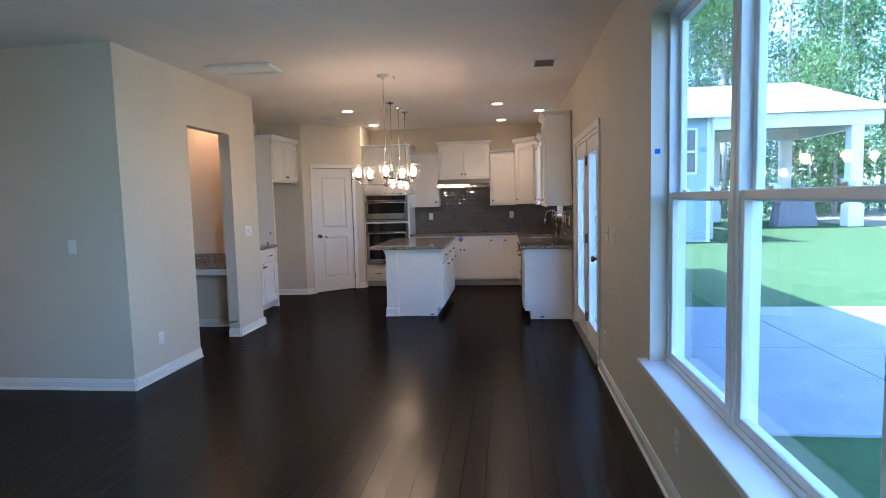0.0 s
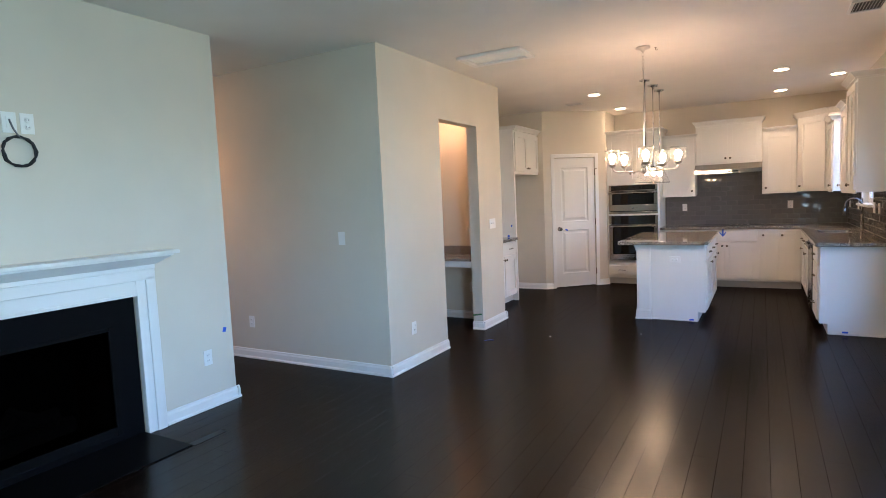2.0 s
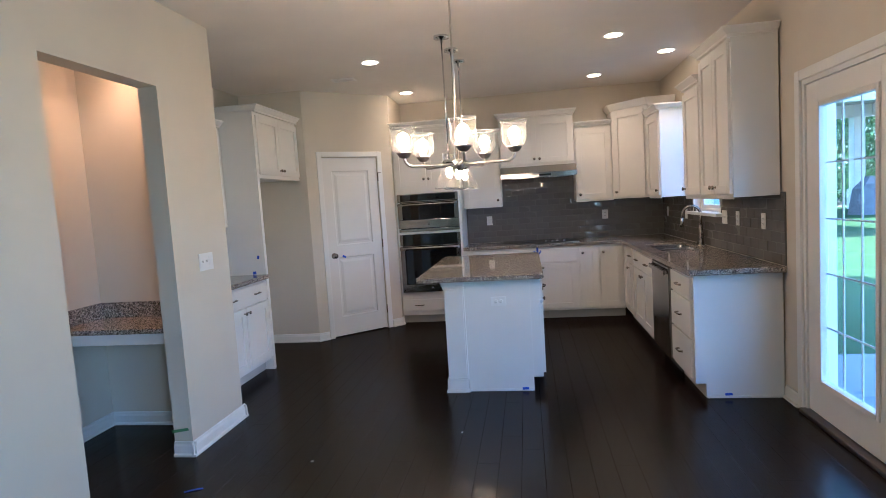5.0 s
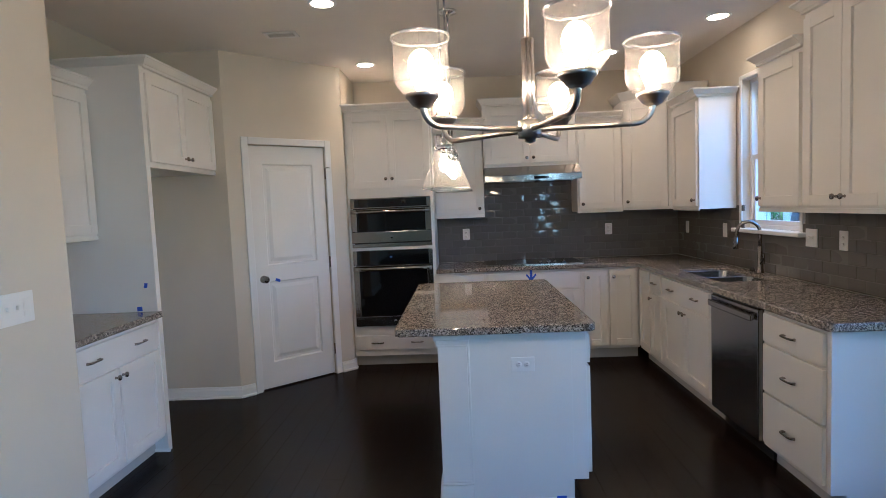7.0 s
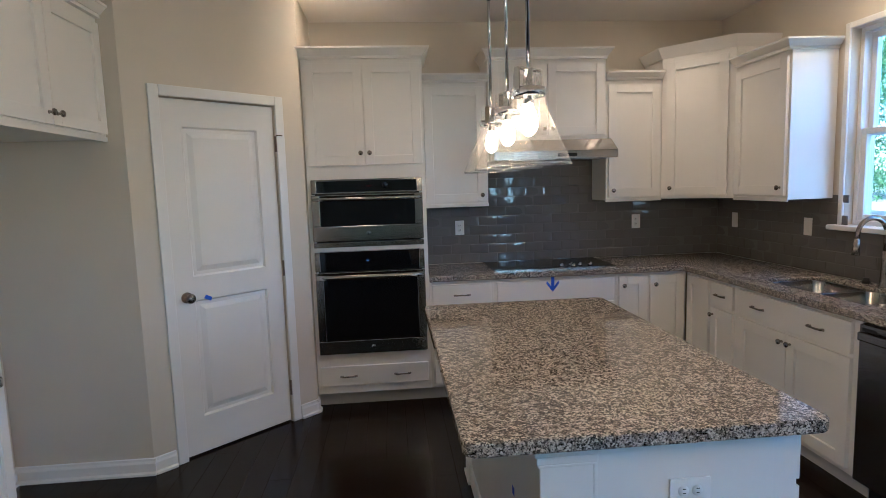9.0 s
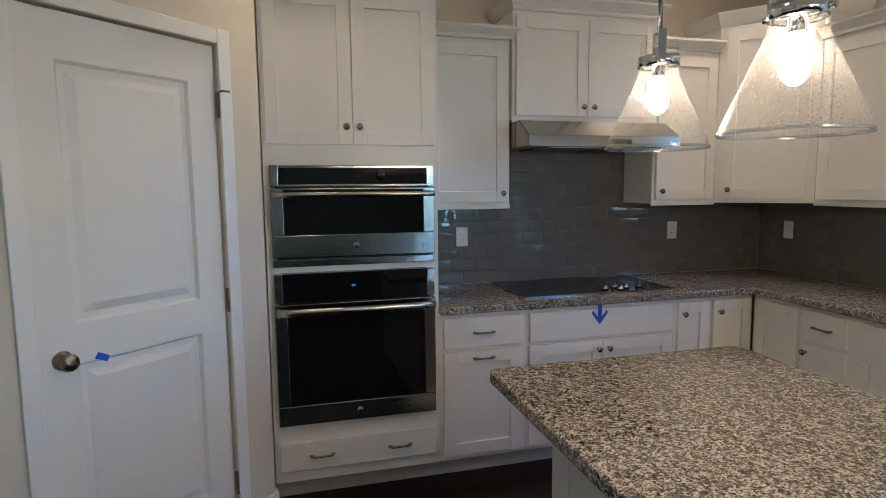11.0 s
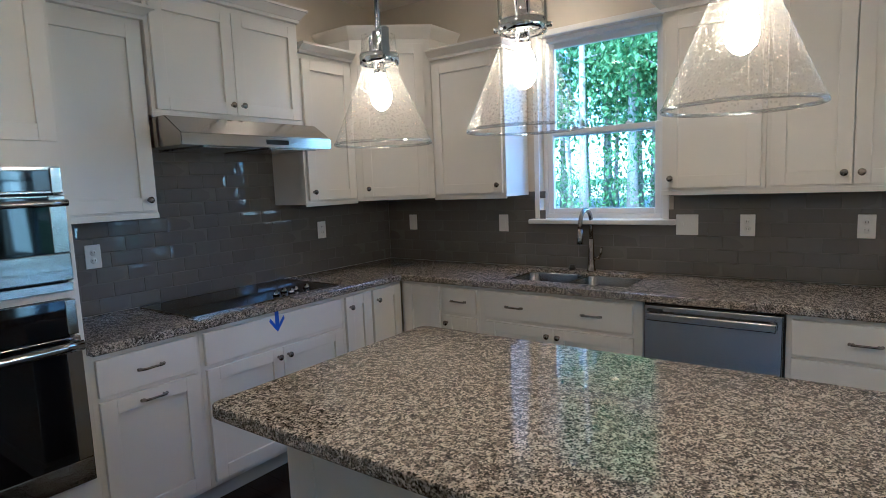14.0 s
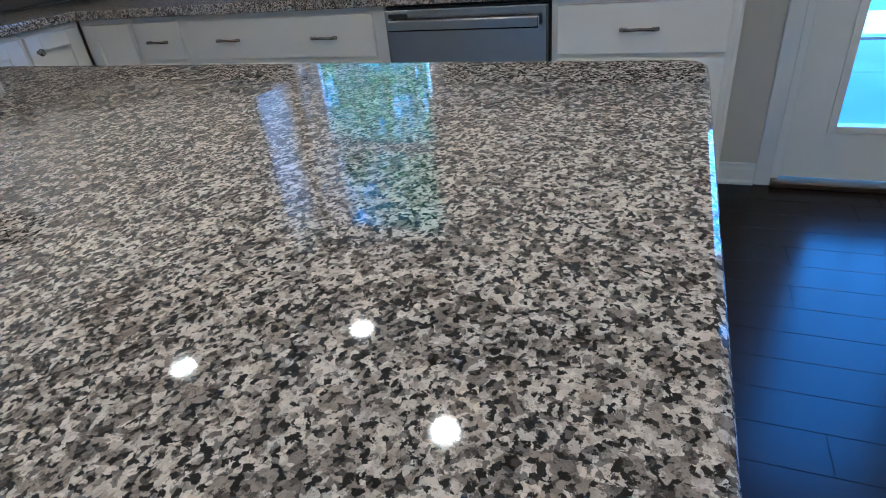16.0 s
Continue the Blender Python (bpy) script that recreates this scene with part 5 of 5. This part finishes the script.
# ---- fireplace ----
fpl = thing("fireplace", pose(0, 0, 0), "black gas fireplace with ceramic logs and white wooden mantel", "fireplace")
FY0, FY1, FZ, LEG = 0.72, 2.00, 0.95, 0.135
sx = XF - 0.012
for a in ((FY0, 0.0, 0.90, FZ), (1.85, 0.0, FY1, FZ), (0.90, 0.77, 1.85, FZ), (0.90, 0.0, 1.85, 0.05)):
    boxpart("surround_slab", (sx - 0.02, a[0], a[1], sx, a[2], a[3]), BLACK_STONE, fpl, 0.0, "black polished stone slab")
bm = bmesh.new()
box(bm, XF - 0.55, 0.88, 0.02, XF - 0.53, 1.87, 0.80)
box(bm, XF - 0.53, 0.88, 0.02, XF - 0.034, 0.90, 0.80)
box(bm, XF - 0.53, 1.85, 0.02, XF - 0.034, 1.87, 0.80)
box(bm, XF - 0.53, 0.90, 0.02, XF - 0.034, 1.85, 0.05)
box(bm, XF - 0.53, 0.90, 0.77, XF - 0.034, 1.85, 0.80)
part("firebox", bm, SOOT, fpl)
bm = bmesh.new()
for a in ((0.90, 0.05, 0.935, 0.77), (1.815, 0.05, 1.85, 0.77), (0.935, 0.745, 1.815, 0.77), (0.935, 0.05, 1.815, 0.11)):
    box(bm, sx - 0.018, a[0], a[1], sx + 0.006, a[2], a[3], 0.003)
part("metal_frame", bm, SOOT, fpl)
boxpart("pane", (sx - 0.012, 0.935, 0.11, sx - 0.008, 1.815, 0.745), FIREGLASS, fpl)
for (xa, ya, za, xb, yb, zb, r) in ((-0.20, 1.02, 0.15, -0.24, 1.66, 0.16, 0.055), (-0.32, 1.08, 0.22, -0.28, 1.60, 0.24, 0.05), (-0.16, 1.15, 0.22, -0.36, 1.40, 0.30, 0.035), (-0.18, 1.55, 0.20, -0.36, 1.35, 0.32, 0.033)):
    bm = bmesh.new()
    pts = [Vector((XF + xa, ya, za)).lerp(Vector((XF + xb, yb, zb)), i / 7) + Vector((random.uniform(-1, 1), 0, random.uniform(-1, 1))) * 0.008 for i in range(8)]
    tube(bm, pts, [r * random.uniform(0.85, 1.1) for _ in range(8)], 9)
    part("log", bm, LOG, fpl, "grey-brown ceramic log")
bm = bmesh.new()
for ya, yb in ((FY0 - LEG, FY0), (FY1, FY1 + LEG)):
    box(bm, XF, ya, 0.0, XF + 0.03, yb, FZ + 0.17, 0.003)
    o = ya + LEG - 0.07 if ya > 1 else ya
    box(bm, XF + 0.03, o, 0.0, XF + 0.045, o + 0.07, FZ + 0.12, 0.005)
    i2 = ya if ya > 1 else yb - 0.02
    box(bm, XF + 0.03, i2, 0.0, XF + 0.038, i2 + 0.02, FZ + 0.02, 0.003)
box(bm, XF, FY0, FZ, XF + 0.03, FY1, FZ + 0.17, 0.003)
box(bm, XF + 0.03, FY0 - LEG, FZ + 0.10, XF + 0.045, FY1 + LEG, FZ + 0.17, 0.005)
box(bm, XF + 0.03, FY0, FZ, XF + 0.038, FY1, FZ + 0.02, 0.003)
part("mantel_frame", bm, TRIM, fpl, "white panelled mantel surround")
bm = bmesh.new()
ya, yb = FY0 - LEG, FY1 + LEG
box(bm, XF, ya, FZ + 0.17, XF + 0.05, yb, FZ + 0.20, 0.004)
hexa(bm, [(XF, ya, FZ + 0.20), (XF + 0.055, ya, FZ + 0.20), (XF + 0.055, yb, FZ + 0.20), (XF, yb, FZ + 0.20)],
     [(XF, ya - 0.07, FZ + 0.255), (XF + 0.15, ya - 0.07, FZ + 0.255), (XF + 0.15, yb + 0.07, FZ + 0.255), (XF, yb + 0.07, FZ + 0.255)])
box(bm, XF, ya - 0.075, FZ + 0.255, XF + 0.155, yb + 0.075, FZ + 0.268, 0.003)
box(bm, XF, ya - 0.10, FZ + 0.268, XF + 0.19, yb + 0.10, FZ + 0.292, 0.004)
part("mantel_shelf", bm, TRIM, fpl, "white moulded mantel shelf")
bm = bmesh.new()
box(bm, XF - 0.02, FY0 - 0.0, 0.001, -2.565, FY1 + 0.0, 0.008, 0.002)
tagged(part("hearth", bm, BLACK_STONE), "flush black polished granite hearth slab", "hearth")
boxpart_h = bmesh.new()
box(boxpart_h, -2.61, FY1 + 0.004, 0.0005, -2.55, FY1 + 0.25, 0.003)
tagged(part("hearth_border_board", boxpart_h, RUBBER), "dark border board in the floor beside the hearth", "floor board")

cab = thing("cable_coil", pose(0, 0, 0), "coil of black cable hanging from a wall plate", "cable")
bm = bmesh.new()
pts = []
for i in range(64):
    a = 2 * math.pi * i / 20
    r = 0.083 + 0.005 * math.sin(i * 1.7)
    pts.append((XF + 0.012 + 0.004 * math.sin(i * 0.9) + i * 0.0003, 1.405 + r * math.cos(a), 1.875 + r * math.sin(a)))
tube(bm, pts, 0.0055, 8)
part("loop", bm, RUBBER, cab)
bm = bmesh.new()
tube(bm, [(XF + 0.008, 1.375, 2.05), (XF + 0.035, 1.378, 2.00), (XF + 0.03, 1.40, 1.965), (XF + 0.02, 1.435, 1.945)], 0.005, 8)
part("lead", bm, COVER, cab)

# ---- desk niche ----
dk = thing("niche_desk", pose(0, 0, 0), "built-in granite desk top with white apron in a niche", "desk")
bm = bmesh.new()
slab(bm, [(XL + 0.002, 5.60), (XW - 0.128, 5.60), (XW - 0.128, 6.048), (XL + 0.002, 6.048)], 0.775, 0.81, 0.003)
part("desk_top", bm, GRANITE, dk)
bm = bmesh.new()
box(bm, XL + 0.002, 6.028, 0.81, XW - 0.128, 6.048, 0.92, 0.002)
box(bm, XL + 0.002, 5.60, 0.81, XL + 0.022, 6.028, 0.92, 0.002)
part("splash_strip", bm, GRANITE, dk)
boxpart("apron", (XL + 0.002, 5.625, 0.70, XW - 0.128, 5.645, 0.775), TRIM, dk, 0.002, "white painted apron")
outlet(pose(-2.55, 6.05, 0.40), label="outlet with a black plug under the desk")

# ---- tape marks ----


def tape(name, m, w, h, mat=None, label="scrap of blue masking tape"):
    bm = bmesh.new()
    a = [(-w / 2, 0, -h / 2), (w / 2, 0, -h / 2 * 0.8), (w / 2 * 0.9, 0, h / 2), (-w / 2, 0, h / 2 * 0.9)]
    hexa(bm, a, [(x, -0.0008, z) for x, y, z in a])
    o = part(name, bm, mat or TAPE)
    o.matrix_world = m
    return tagged(o, label, "tape", "blue tape marks")


ar = bmesh.new()
for a in ([(-0.012, 0.07), (0.012, 0.07), (0.012, -0.02), (-0.012, -0.02)], [(-0.012, -0.02), (-0.042, 0.018), (-0.048, 0.0), (0.0, -0.062), (0.048, 0.0), (0.042, 0.018), (0.012, -0.02)]):
    hexa(ar, [(x, 0, z) for x, z in a], [(x, -0.0008, z) for x, z in a])
o = part("tape_arrow", ar, TAPE)
o.matrix_world = pose(0.10, BF - 0.0205, 0.83)
tagged(o, "blue masking tape arrow on a white drawer front", "tape", "blue tape marks")
tape("tape_scrap", DIAG @ pose(PD[0] + 0.20, 0.013, 0.935, 0, 30, 0), 0.045, 0.025)
tape("tape_scrap", pose(1.745, 2.66, 1.74, 0, 0, 0), 0.03, 0.03)
tape("tape_scrap", pose(XF, 2.70, 0.565, 0, 20, 90), 0.03, 0.04)
tape("tape_scrap", pose(-0.08, IY0 - 0.019, 0.02), 0.05, 0.02)
tape("tape_scrap", pose(1.33, 6.4395, 0.03), 0.05, 0.02)
tape("tape_scrap", pose(-0.672, 7.0, 0.55, 0, 0, -90), 0.03, 0.03)
tape("tape_scrap", pose(-2.60, 7.3865, 0.937), 0.034, 0.03)
tape("tape_scrap", pose(-2.55, 7.3865, 1.085, 0, 12, 0), 0.022, 0.034)
tape("tape_scrap", pose(XW - 0.06, 5.5015, 0.175, 0, -8, 0), 0.12, 0.02, GREEN_TAPE, "strip of green tape on a doorway jamb")

# ---- outdoors ----
GZ = -0.15
bm = bmesh.new()
box(bm, -400, -400, GZ - 0.4, 400, 400, GZ - 0.02)
tagged(part("ground", bm, LAWN), "sunlit mown green lawn", "lawn", kind="structure")
bm = bmesh.new()
for ya, yb in ((3.42, 5.68), (5.69, 7.97)):
    for xa, xb in ((XRO, 4.145), (4.155, 6.6)):
        box(bm, xa, ya, GZ - 0.1, xb, yb, GZ, 0.004)
tagged(part("patio", bm, CONCRETE), "pale concrete patio slabs outside the doors", "patio", kind="structure")
bm = bmesh.new()
box(bm, XRO, -6, -0.5, XRO + 0.02, 12, 0.0)
tagged(part("foundation", bm, CONCRETE), "concrete foundation edge of the house", "foundation", kind="structure")

bm = bmesh.new()
box(bm, 17.0, -60, GZ - 0.1, 120, 60, GZ - 0.012)
tagged(part("leaf_litter", bm, LITTER), "pale leaf litter on the ground below the trees", "ground", kind="structure")
nh = thing("neighbour_house", pose(7.7, 19.6, GZ), "blue-grey sided house with white trim and covered porch", "house")
bm = bmesh.new()
box(bm, -9, 0, 0, 0, 14, 4.3)
part("wall", bm, SIDING, nh)
for i in range(26):
    bm = bmesh.new()
    z = 0.35 + i * 0.15
    hexa(bm, [(-9, -0.022, z), (-0.08, -0.022, z), (-0.08, 0, z), (-9, 0, z)], [(-9, -0.006, z + 0.15), (-0.08, -0.006, z + 0.15), (-0.08, 0, z + 0.15), (-9, 0, z + 0.15)])
    part("siding_board", bm, SIDING, nh)
boxpart("corner_trim", (-0.10, -0.03, 0, 0.03, 0.10, 4.3), OUTTRIM, nh)
bm = bmesh.new()
tube(bm, [(0.06, -0.10, 0.1), (0.06, -0.10, 4.0), (0.05, -0.4, 4.3)], 0.05, 8)
part("downspout", bm, OUTTRIM, nh)
bm = bmesh.new()
hexa(bm, [(-9.4, -0.5, 4.3), (0.4, -0.5, 4.3), (0.4, 14.5, 4.3), (-9.4, 14.5, 4.3)], [(-9.4, 6.8, 8.2), (-3.4, 6.8, 8.2), (-3.4, 7.2, 8.2), (-9.4, 7.2, 8.2)])
part("roof", bm, SHINGLE, nh)
boxpart("fascia", (-9.45, -0.56, 4.12, 0.46, -0.50, 4.34), OUTTRIM, nh)
wn_ = boxpart("window", (-1.05, -0.05, 2.30, -0.42, -0.005, 3.85), OUTTRIM, nh)
boxpart("pane", (-0.98, -0.056, 2.37, -0.49, -0.051, 3.03), BLACKGLASS, wn_)
boxpart("pane", (-0.98, -0.056, 3.10, -0.49, -0.051, 3.78), BLACKGLASS, wn_)
# covered porch behind it
bm = bmesh.new()
px0, px1, py0, py1 = 0.9, 9.6, 7.0, 14.0
hexa(bm, [(px0 - 0.4, py0 - 0.4, 5.1), (px1 + 0.4, py0 - 0.4, 5.1), (px1 + 0.4, py1 + 0.4, 5.1), (px0 - 0.4, py1 + 0.4, 5.1)],
     [(px0 + 1.0, py0 + 3.3, 7.0), (px1 - 2.0, py0 + 3.3, 7.0), (px1 - 2.0, py1 - 3.3, 7.0), (px0 + 1.0, py1 - 3.3, 7.0)])
part("porch_roof", bm, SHINGLE, nh)
bm = bmesh.new()
for a in ((px0, py0, px1, py0 + 0.3), (px0, py1 - 0.3, px1, py1), (px1 - 0.3, py0 + 0.3, px1, py1 - 0.3)):
    box(bm, a[0], a[1], 4.5, a[2], a[3], 5.1)
part("porch_beam", bm, OUTTRIM, nh)
for (x, y) in ((px1 - 1.3, py0), (px1 - 1.3, py1 - 0.6), (px0 + 3.6, py1 - 0.6)):
    bm = bmesh.new()
    box(bm, x - 0.02, y - 0.02, 0, x + 0.62, y + 0.62, 1.0, 0.01)
    box(bm, x + 0.05, y + 0.05, 1.0, x + 0.55, y + 0.55, 4.5, 0.01)
    part("porch_post", bm, OUTTRIM, nh)
gc = bmesh.new()
hexa(gc, [(-0.9, -0.5, 0), (0.9, -0.5, 0), (0.9, 0.5, 0), (-0.9, 0.5, 0)], [(-0.75, -0.4, 1.1), (0.75, -0.4, 1.1), (0.75, 0.4, 1.1), (-0.75, 0.4, 1.1)])
hexa(gc, [(-0.75, -0.4, 1.1), (0.75, -0.4, 1.1), (0.75, 0.4, 1.1), (-0.75, 0.4, 1.1)], [(-0.35, -0.15, 1.6), (0.4, -0.15, 1.6), (0.4, 0.2, 1.6), (-0.35, 0.2, 1.6)])
o = part("covered_grill", gc, COVER)
o.matrix_world = pose(14.6, 28.6, GZ - 0.02)
tagged(o, "grill under a grey fabric cover on the porch", "grill")


def leaves(bm, centre, spread, n, size):
    for _ in range(n):
        p = Vector(centre) + Vector((random.gauss(0, 1) * spread[0], random.gauss(0, 1) * spread[1], random.gauss(0, 1) * spread[2]))
        if p.z < 0.05:
            p.z = 0.05 + random.random() * 0.2
        q = Euler((random.uniform(0, 6.28), random.uniform(0, 6.28), random.uniform(0, 6.28))).to_matrix()
        s = size * random.uniform(0.5, 1.3)
        v = [bm.verts.new(p + q @ Vector(c) * s) for c in ((-0.5, 0, 0), (0, -0.28, 0.08), (0.5, 0, 0), (0, 0.28, 0.08))]
        bm.faces.new((v[0], v[1], v[2]))
        bm.faces.new((v[0], v[2], v[3]))


def tree(h, r, crown_low, n, size, lean):
    t = thing("tree", pose(0, 0, 0), "tall slender woodland tree with an open leafy crown", "tree", "trees at the wood's edge")
    bm = bmesh.new()
    pts = [(lean * (i / 8) ** 2 + random.uniform(-0.05, 0.05), random.uniform(-0.05, 0.05), h * i / 8) for i in range(9)]
    tube(bm, pts, [r * (1.35 if i == 0 else 1 - 0.085 * i) for i in range(9)], 9)
    limbs = []
    for i in range(18):
        z = h * random.uniform(crown_low, 0.97)
        a = random.uniform(0, 6.28)
        ln = random.uniform(0.9, 2.9) * (1.15 - 0.6 * z / h)
        e = (lean * (z / h) ** 2 + math.cos(a) * ln, math.sin(a) * ln, z + random.uniform(0.1, 0.8))
        tube(bm, [(lean * (z / h) ** 2, 0, z), e], [r * 0.28, 0.012], 6)
        limbs.append(e)
    part("trunk", bm, BARK, t)
    bm = bmesh.new()
    for e in limbs:
        leaves(bm, e, (1.0, 1.0, 0.7), n // 18, size)
    part("crown", bm, LEAF, t)
    return t


EAST_TREES = [tree(22, 0.17, 0.10, 4200, 0.30, 0.5), tree(16, 0.12, 0.06, 3600, 0.26, -0.3), tree(25, 0.20, 0.20, 4200, 0.32, 0.4)]
TREES = [tree(24, 0.17, 0.20, 3900, 0.30, 0.7), tree(28, 0.19, 0.26, 4200, 0.32, -0.6), tree(19, 0.12, 0.12, 3900, 0.27, 0.4), tree(10, 0.07, 0.06, 4200, 0.22, -0.2), tree(25, 0.15, 0.10, 4500, 0.30, 0.2)]
spots = []
for i in range(34):
    spots.append((random.uniform(21, 31), random.uniform(5, 27)))
for i in range(46):
    spots.append((random.uniform(4, 42), random.uniform(37, 54)))
for i, t_ in enumerate(EAST_TREES):
    t_.matrix_world = pose(21.5 + i * 1.5, 9.5 + i * 1.8, GZ - 0.05)
TREES[0].matrix_world = pose(14.0, 44.0, GZ - 0.05)
TREES[1].matrix_world = pose(18.0, 41.0, GZ - 0.05)
TREES[2].matrix_world = pose(22.0, 39.0, GZ - 0.05)
TREES[3].matrix_world = pose(27.0, 38.0, GZ - 0.05)
TREES[4].matrix_world = pose(24.0, 45.0, GZ - 0.05)
for i, (x, y) in enumerate(spots):
    copy_thing(EAST_TREES[i % 3] if i < 34 else TREES[i % 5], pose(x, y, GZ - 0.05, 0, 0, random.uniform(0, 360)))
bm = bmesh.new()
for i in range(110):
    if i % 3 == 1:
        c = (random.uniform(25.5, 34), random.uniform(-14, 30), random.uniform(0.3, 1.2))
    else:
        c = (random.uniform(-2, 38), random.uniform(38.5, 50), random.uniform(0.3, 1.6))
    leaves(bm, c, (0.9, 0.9, 0.5), 110, 0.18)
for i in range(40):
    leaves(bm, (random.uniform(19.3, 21.5), random.uniform(6, 22), GZ + random.uniform(0.1, 1.5)), (0.7, 0.7, 0.5), 60, 0.14)
for i in range(80):
    leaves(bm, (random.uniform(23.5, 33), random.uniform(4, 24), GZ + random.uniform(0.2, 2.2)), (0.8, 0.8, 0.6), 70, 0.16)
tagged(part("undergrowth", bm, LEAF), "leafy green undergrowth below the trees", "undergrowth", kind="stuff")

# ---- scraps left on the floor ----
def scrap(m, w, h, label, mat):
    bm = bmesh.new()
    vs = [bm.verts.new((w * x, h * y, 0.0015 + z)) for x, y, z in ((-0.5, -0.5, 0), (0.1, -0.4, 0.003), (0.5, -0.3, 0), (0.45, 0.5, 0.001), (0.0, 0.35, 0.004), (-0.5, 0.4, 0))]
    bm.faces.new((vs[0], vs[1], vs[4], vs[5]))
    bm.faces.new((vs[1], vs[2], vs[3], vs[4]))
    bmesh.ops.solidify(bm, geom=bm.faces[:], thickness=-0.0012)
    o = part("floor_scrap", bm, mat)
    o.matrix_world = m
    tagged(o, label, "scrap", "scraps on the floor")


scrap(pose(-1.90, 5.10, 0.0005, 0, 0, 25), 0.10, 0.022, "crumpled strip of blue tape on the floor", TAPE)
scrap(pose(-0.49, 5.87, 0.0005, 0, 0, 70), 0.020, 0.012, "tiny white paper scrap on the dark floor", PLATE)
scrap(pose(-1.35, 5.45, 0.0005, 0, 0, 10), 0.020, 0.012, "tiny white paper scrap on the dark floor", PLATE)

# ---- pieces: tiles and planks ----
TW, TH, TG = 0.1515, 0.0752, 0.002


def tile_mesh(w, h, t=0.008):
    bm = bmesh.new()
    def ring(e, y):
        return [(e, y, e), (w - e, y, e), (w - e, y, h - e), (e, y, h - e)]
    p = min(0.02, w / 3, h / 3)
    hexa(bm, ring(0, 0), ring(0, -t + 0.003))
    hexa(bm, ring(0, -t + 0.003), ring(0.0022, -t + 0.0007))
    hexa(bm, ring(0.0022, -t + 0.0007), ring(p, -t))
    return finish("tile", bm, TILE)


TILE_CACHE = {}


def tiles(parent, m, u0, u1, z0, z1, skip, row0=0):
    """Running bond from u0 to u1 and z0 to z1; skip: areas (ua, ub, za, zb) left free."""
    r = row0
    z = z0
    while z < z1 - 0.012:
        h = min(TH - TG, z1 - z)
        u = u0 - (TW / 2 if r % 2 else 0)
        while u < u1 - 0.006:
            a, b = max(u, u0), min(u + TW - TG, u1)
            if b - a > 0.012:
                cu, cz = (a + b) / 2, z + h / 2
                if not any(s[0] < cu < s[1] and s[2] < cz < s[3] for s in skip):
                    key = (round(b - a, 3), round(h, 3))
                    if key not in TILE_CACHE:
                        TILE_CACHE[key] = tile_mesh(*key)
                    o = new("tile", TILE_CACHE[key])
                    o.parent = parent
                    o.matrix_world = m @ pose(a, 0, z, random.uniform(-1.0, 1.0), 0, random.uniform(-1.0, 1.0))
            u += TW
        z += TH
        r += 1


sb = boxpart("backsplash_grout", (-0.788, YB - 0.0105, 0.921, XR - 0.008, YB, 1.90), GROUT, None)
sb["kind"] = "structure"
tagged(sb, "grey glazed subway tile backsplash behind the cooktop", "backsplash")
tiles(sb, pose(0, YB - 0.0045, 0), -0.786, XR - 0.016, 0.923, 1.87, [(-0.786, -0.30, 1.43, 2.0), (0.62, 2.0, 1.43, 2.0)])
sb2 = boxpart("backsplash_grout", (XR - 0.0105, 6.42, 0.921, XR, YB - 0.014, 1.42), GROUT, None)
wh = bmesh.new()
wall_with_holes(wh, "x", XR - 0.0105, XR, 6.42, YB - 0.014, 0.921, 1.42, [(KW[0] - 0.06, KW[1] + 0.04, 1.215, 1.43)])
sb2.data = finish("backsplash_grout", wh, GROUT)
tagged(sb2, "grey glazed subway tile backsplash behind the sink", "backsplash", kind="structure")
tiles(sb2, pose(XR - 0.0045, YB - 0.016, 0, 0, 0, -90), 0.0, YB - 0.016 - 6.422, 0.923, 1.42, [(YB - KW[1] - 0.05, YB - KW[0] + 0.05, 1.17, 1.5)])


def plank_mesh(w, ln):
    bm = bmesh.new()
    e = 0.0009
    hexa(bm, [(0, 0, -0.020), (w, 0, -0.020), (w, ln, -0.020), (0, ln, -0.020)], [(0, 0, -e), (w, 0, -e), (w, ln, -e), (0, ln, -e)])
    hexa(bm, [(0, 0, -e), (w, 0, -e), (w, ln, -e), (0, ln, -e)], [(e, e, 0), (w - e, e, 0), (w - e, ln - e, 0), (e, ln - e, 0)])
    return bm


PLW = 0.127
rest = bmesh.new()
PL = {}
count = 0
xi = -6.2
k = 0
LEN = [0.6, 0.9, 1.2, 1.5, 1.8]
while xi < XR:
    w = min(PLW, XR - xi)
    y = YS - random.uniform(0, 1.0)
    while y < YB:
        ln = random.choice(LEN)
        a, b = max(y, YS), min(y + ln, YB)
        if b - a > 0.02:
            near = -2.1 < xi < 1.74 and 1.2 < y < 8.6 and b - a == ln
            if near and count < 300:
                key = (round(w, 4), ln)
                if key not in PL:
                    PL[key] = finish("plank", plank_mesh(w - 0.0006, ln - 0.0006), WOOD)
                o = new("plank", PL[key])
                o.parent = floor
                o.location = (xi, y, random.uniform(-0.0001, 0.0001))
                count += 1
            else:
                e = 0.0009
                w2 = w - 0.0006
                lo = [(xi, a, -e), (xi + w2, a, -e), (xi + w2, b - 0.0006, -e), (xi, b - 0.0006, -e)]
                up = [(xi + e, a + e, 0), (xi + w2 - e, a + e, 0), (xi + w2 - e, b - e, 0), (xi + e, b - e, 0)]
                hexa(rest, [(p[0], p[1], -0.02) for p in lo], lo)
                hexa(rest, lo, up)
        y += ln
    xi += PLW
    k += 1
o = part("plank_floor_rest", rest, WOOD, floor)
o["kind"] = "stuff"
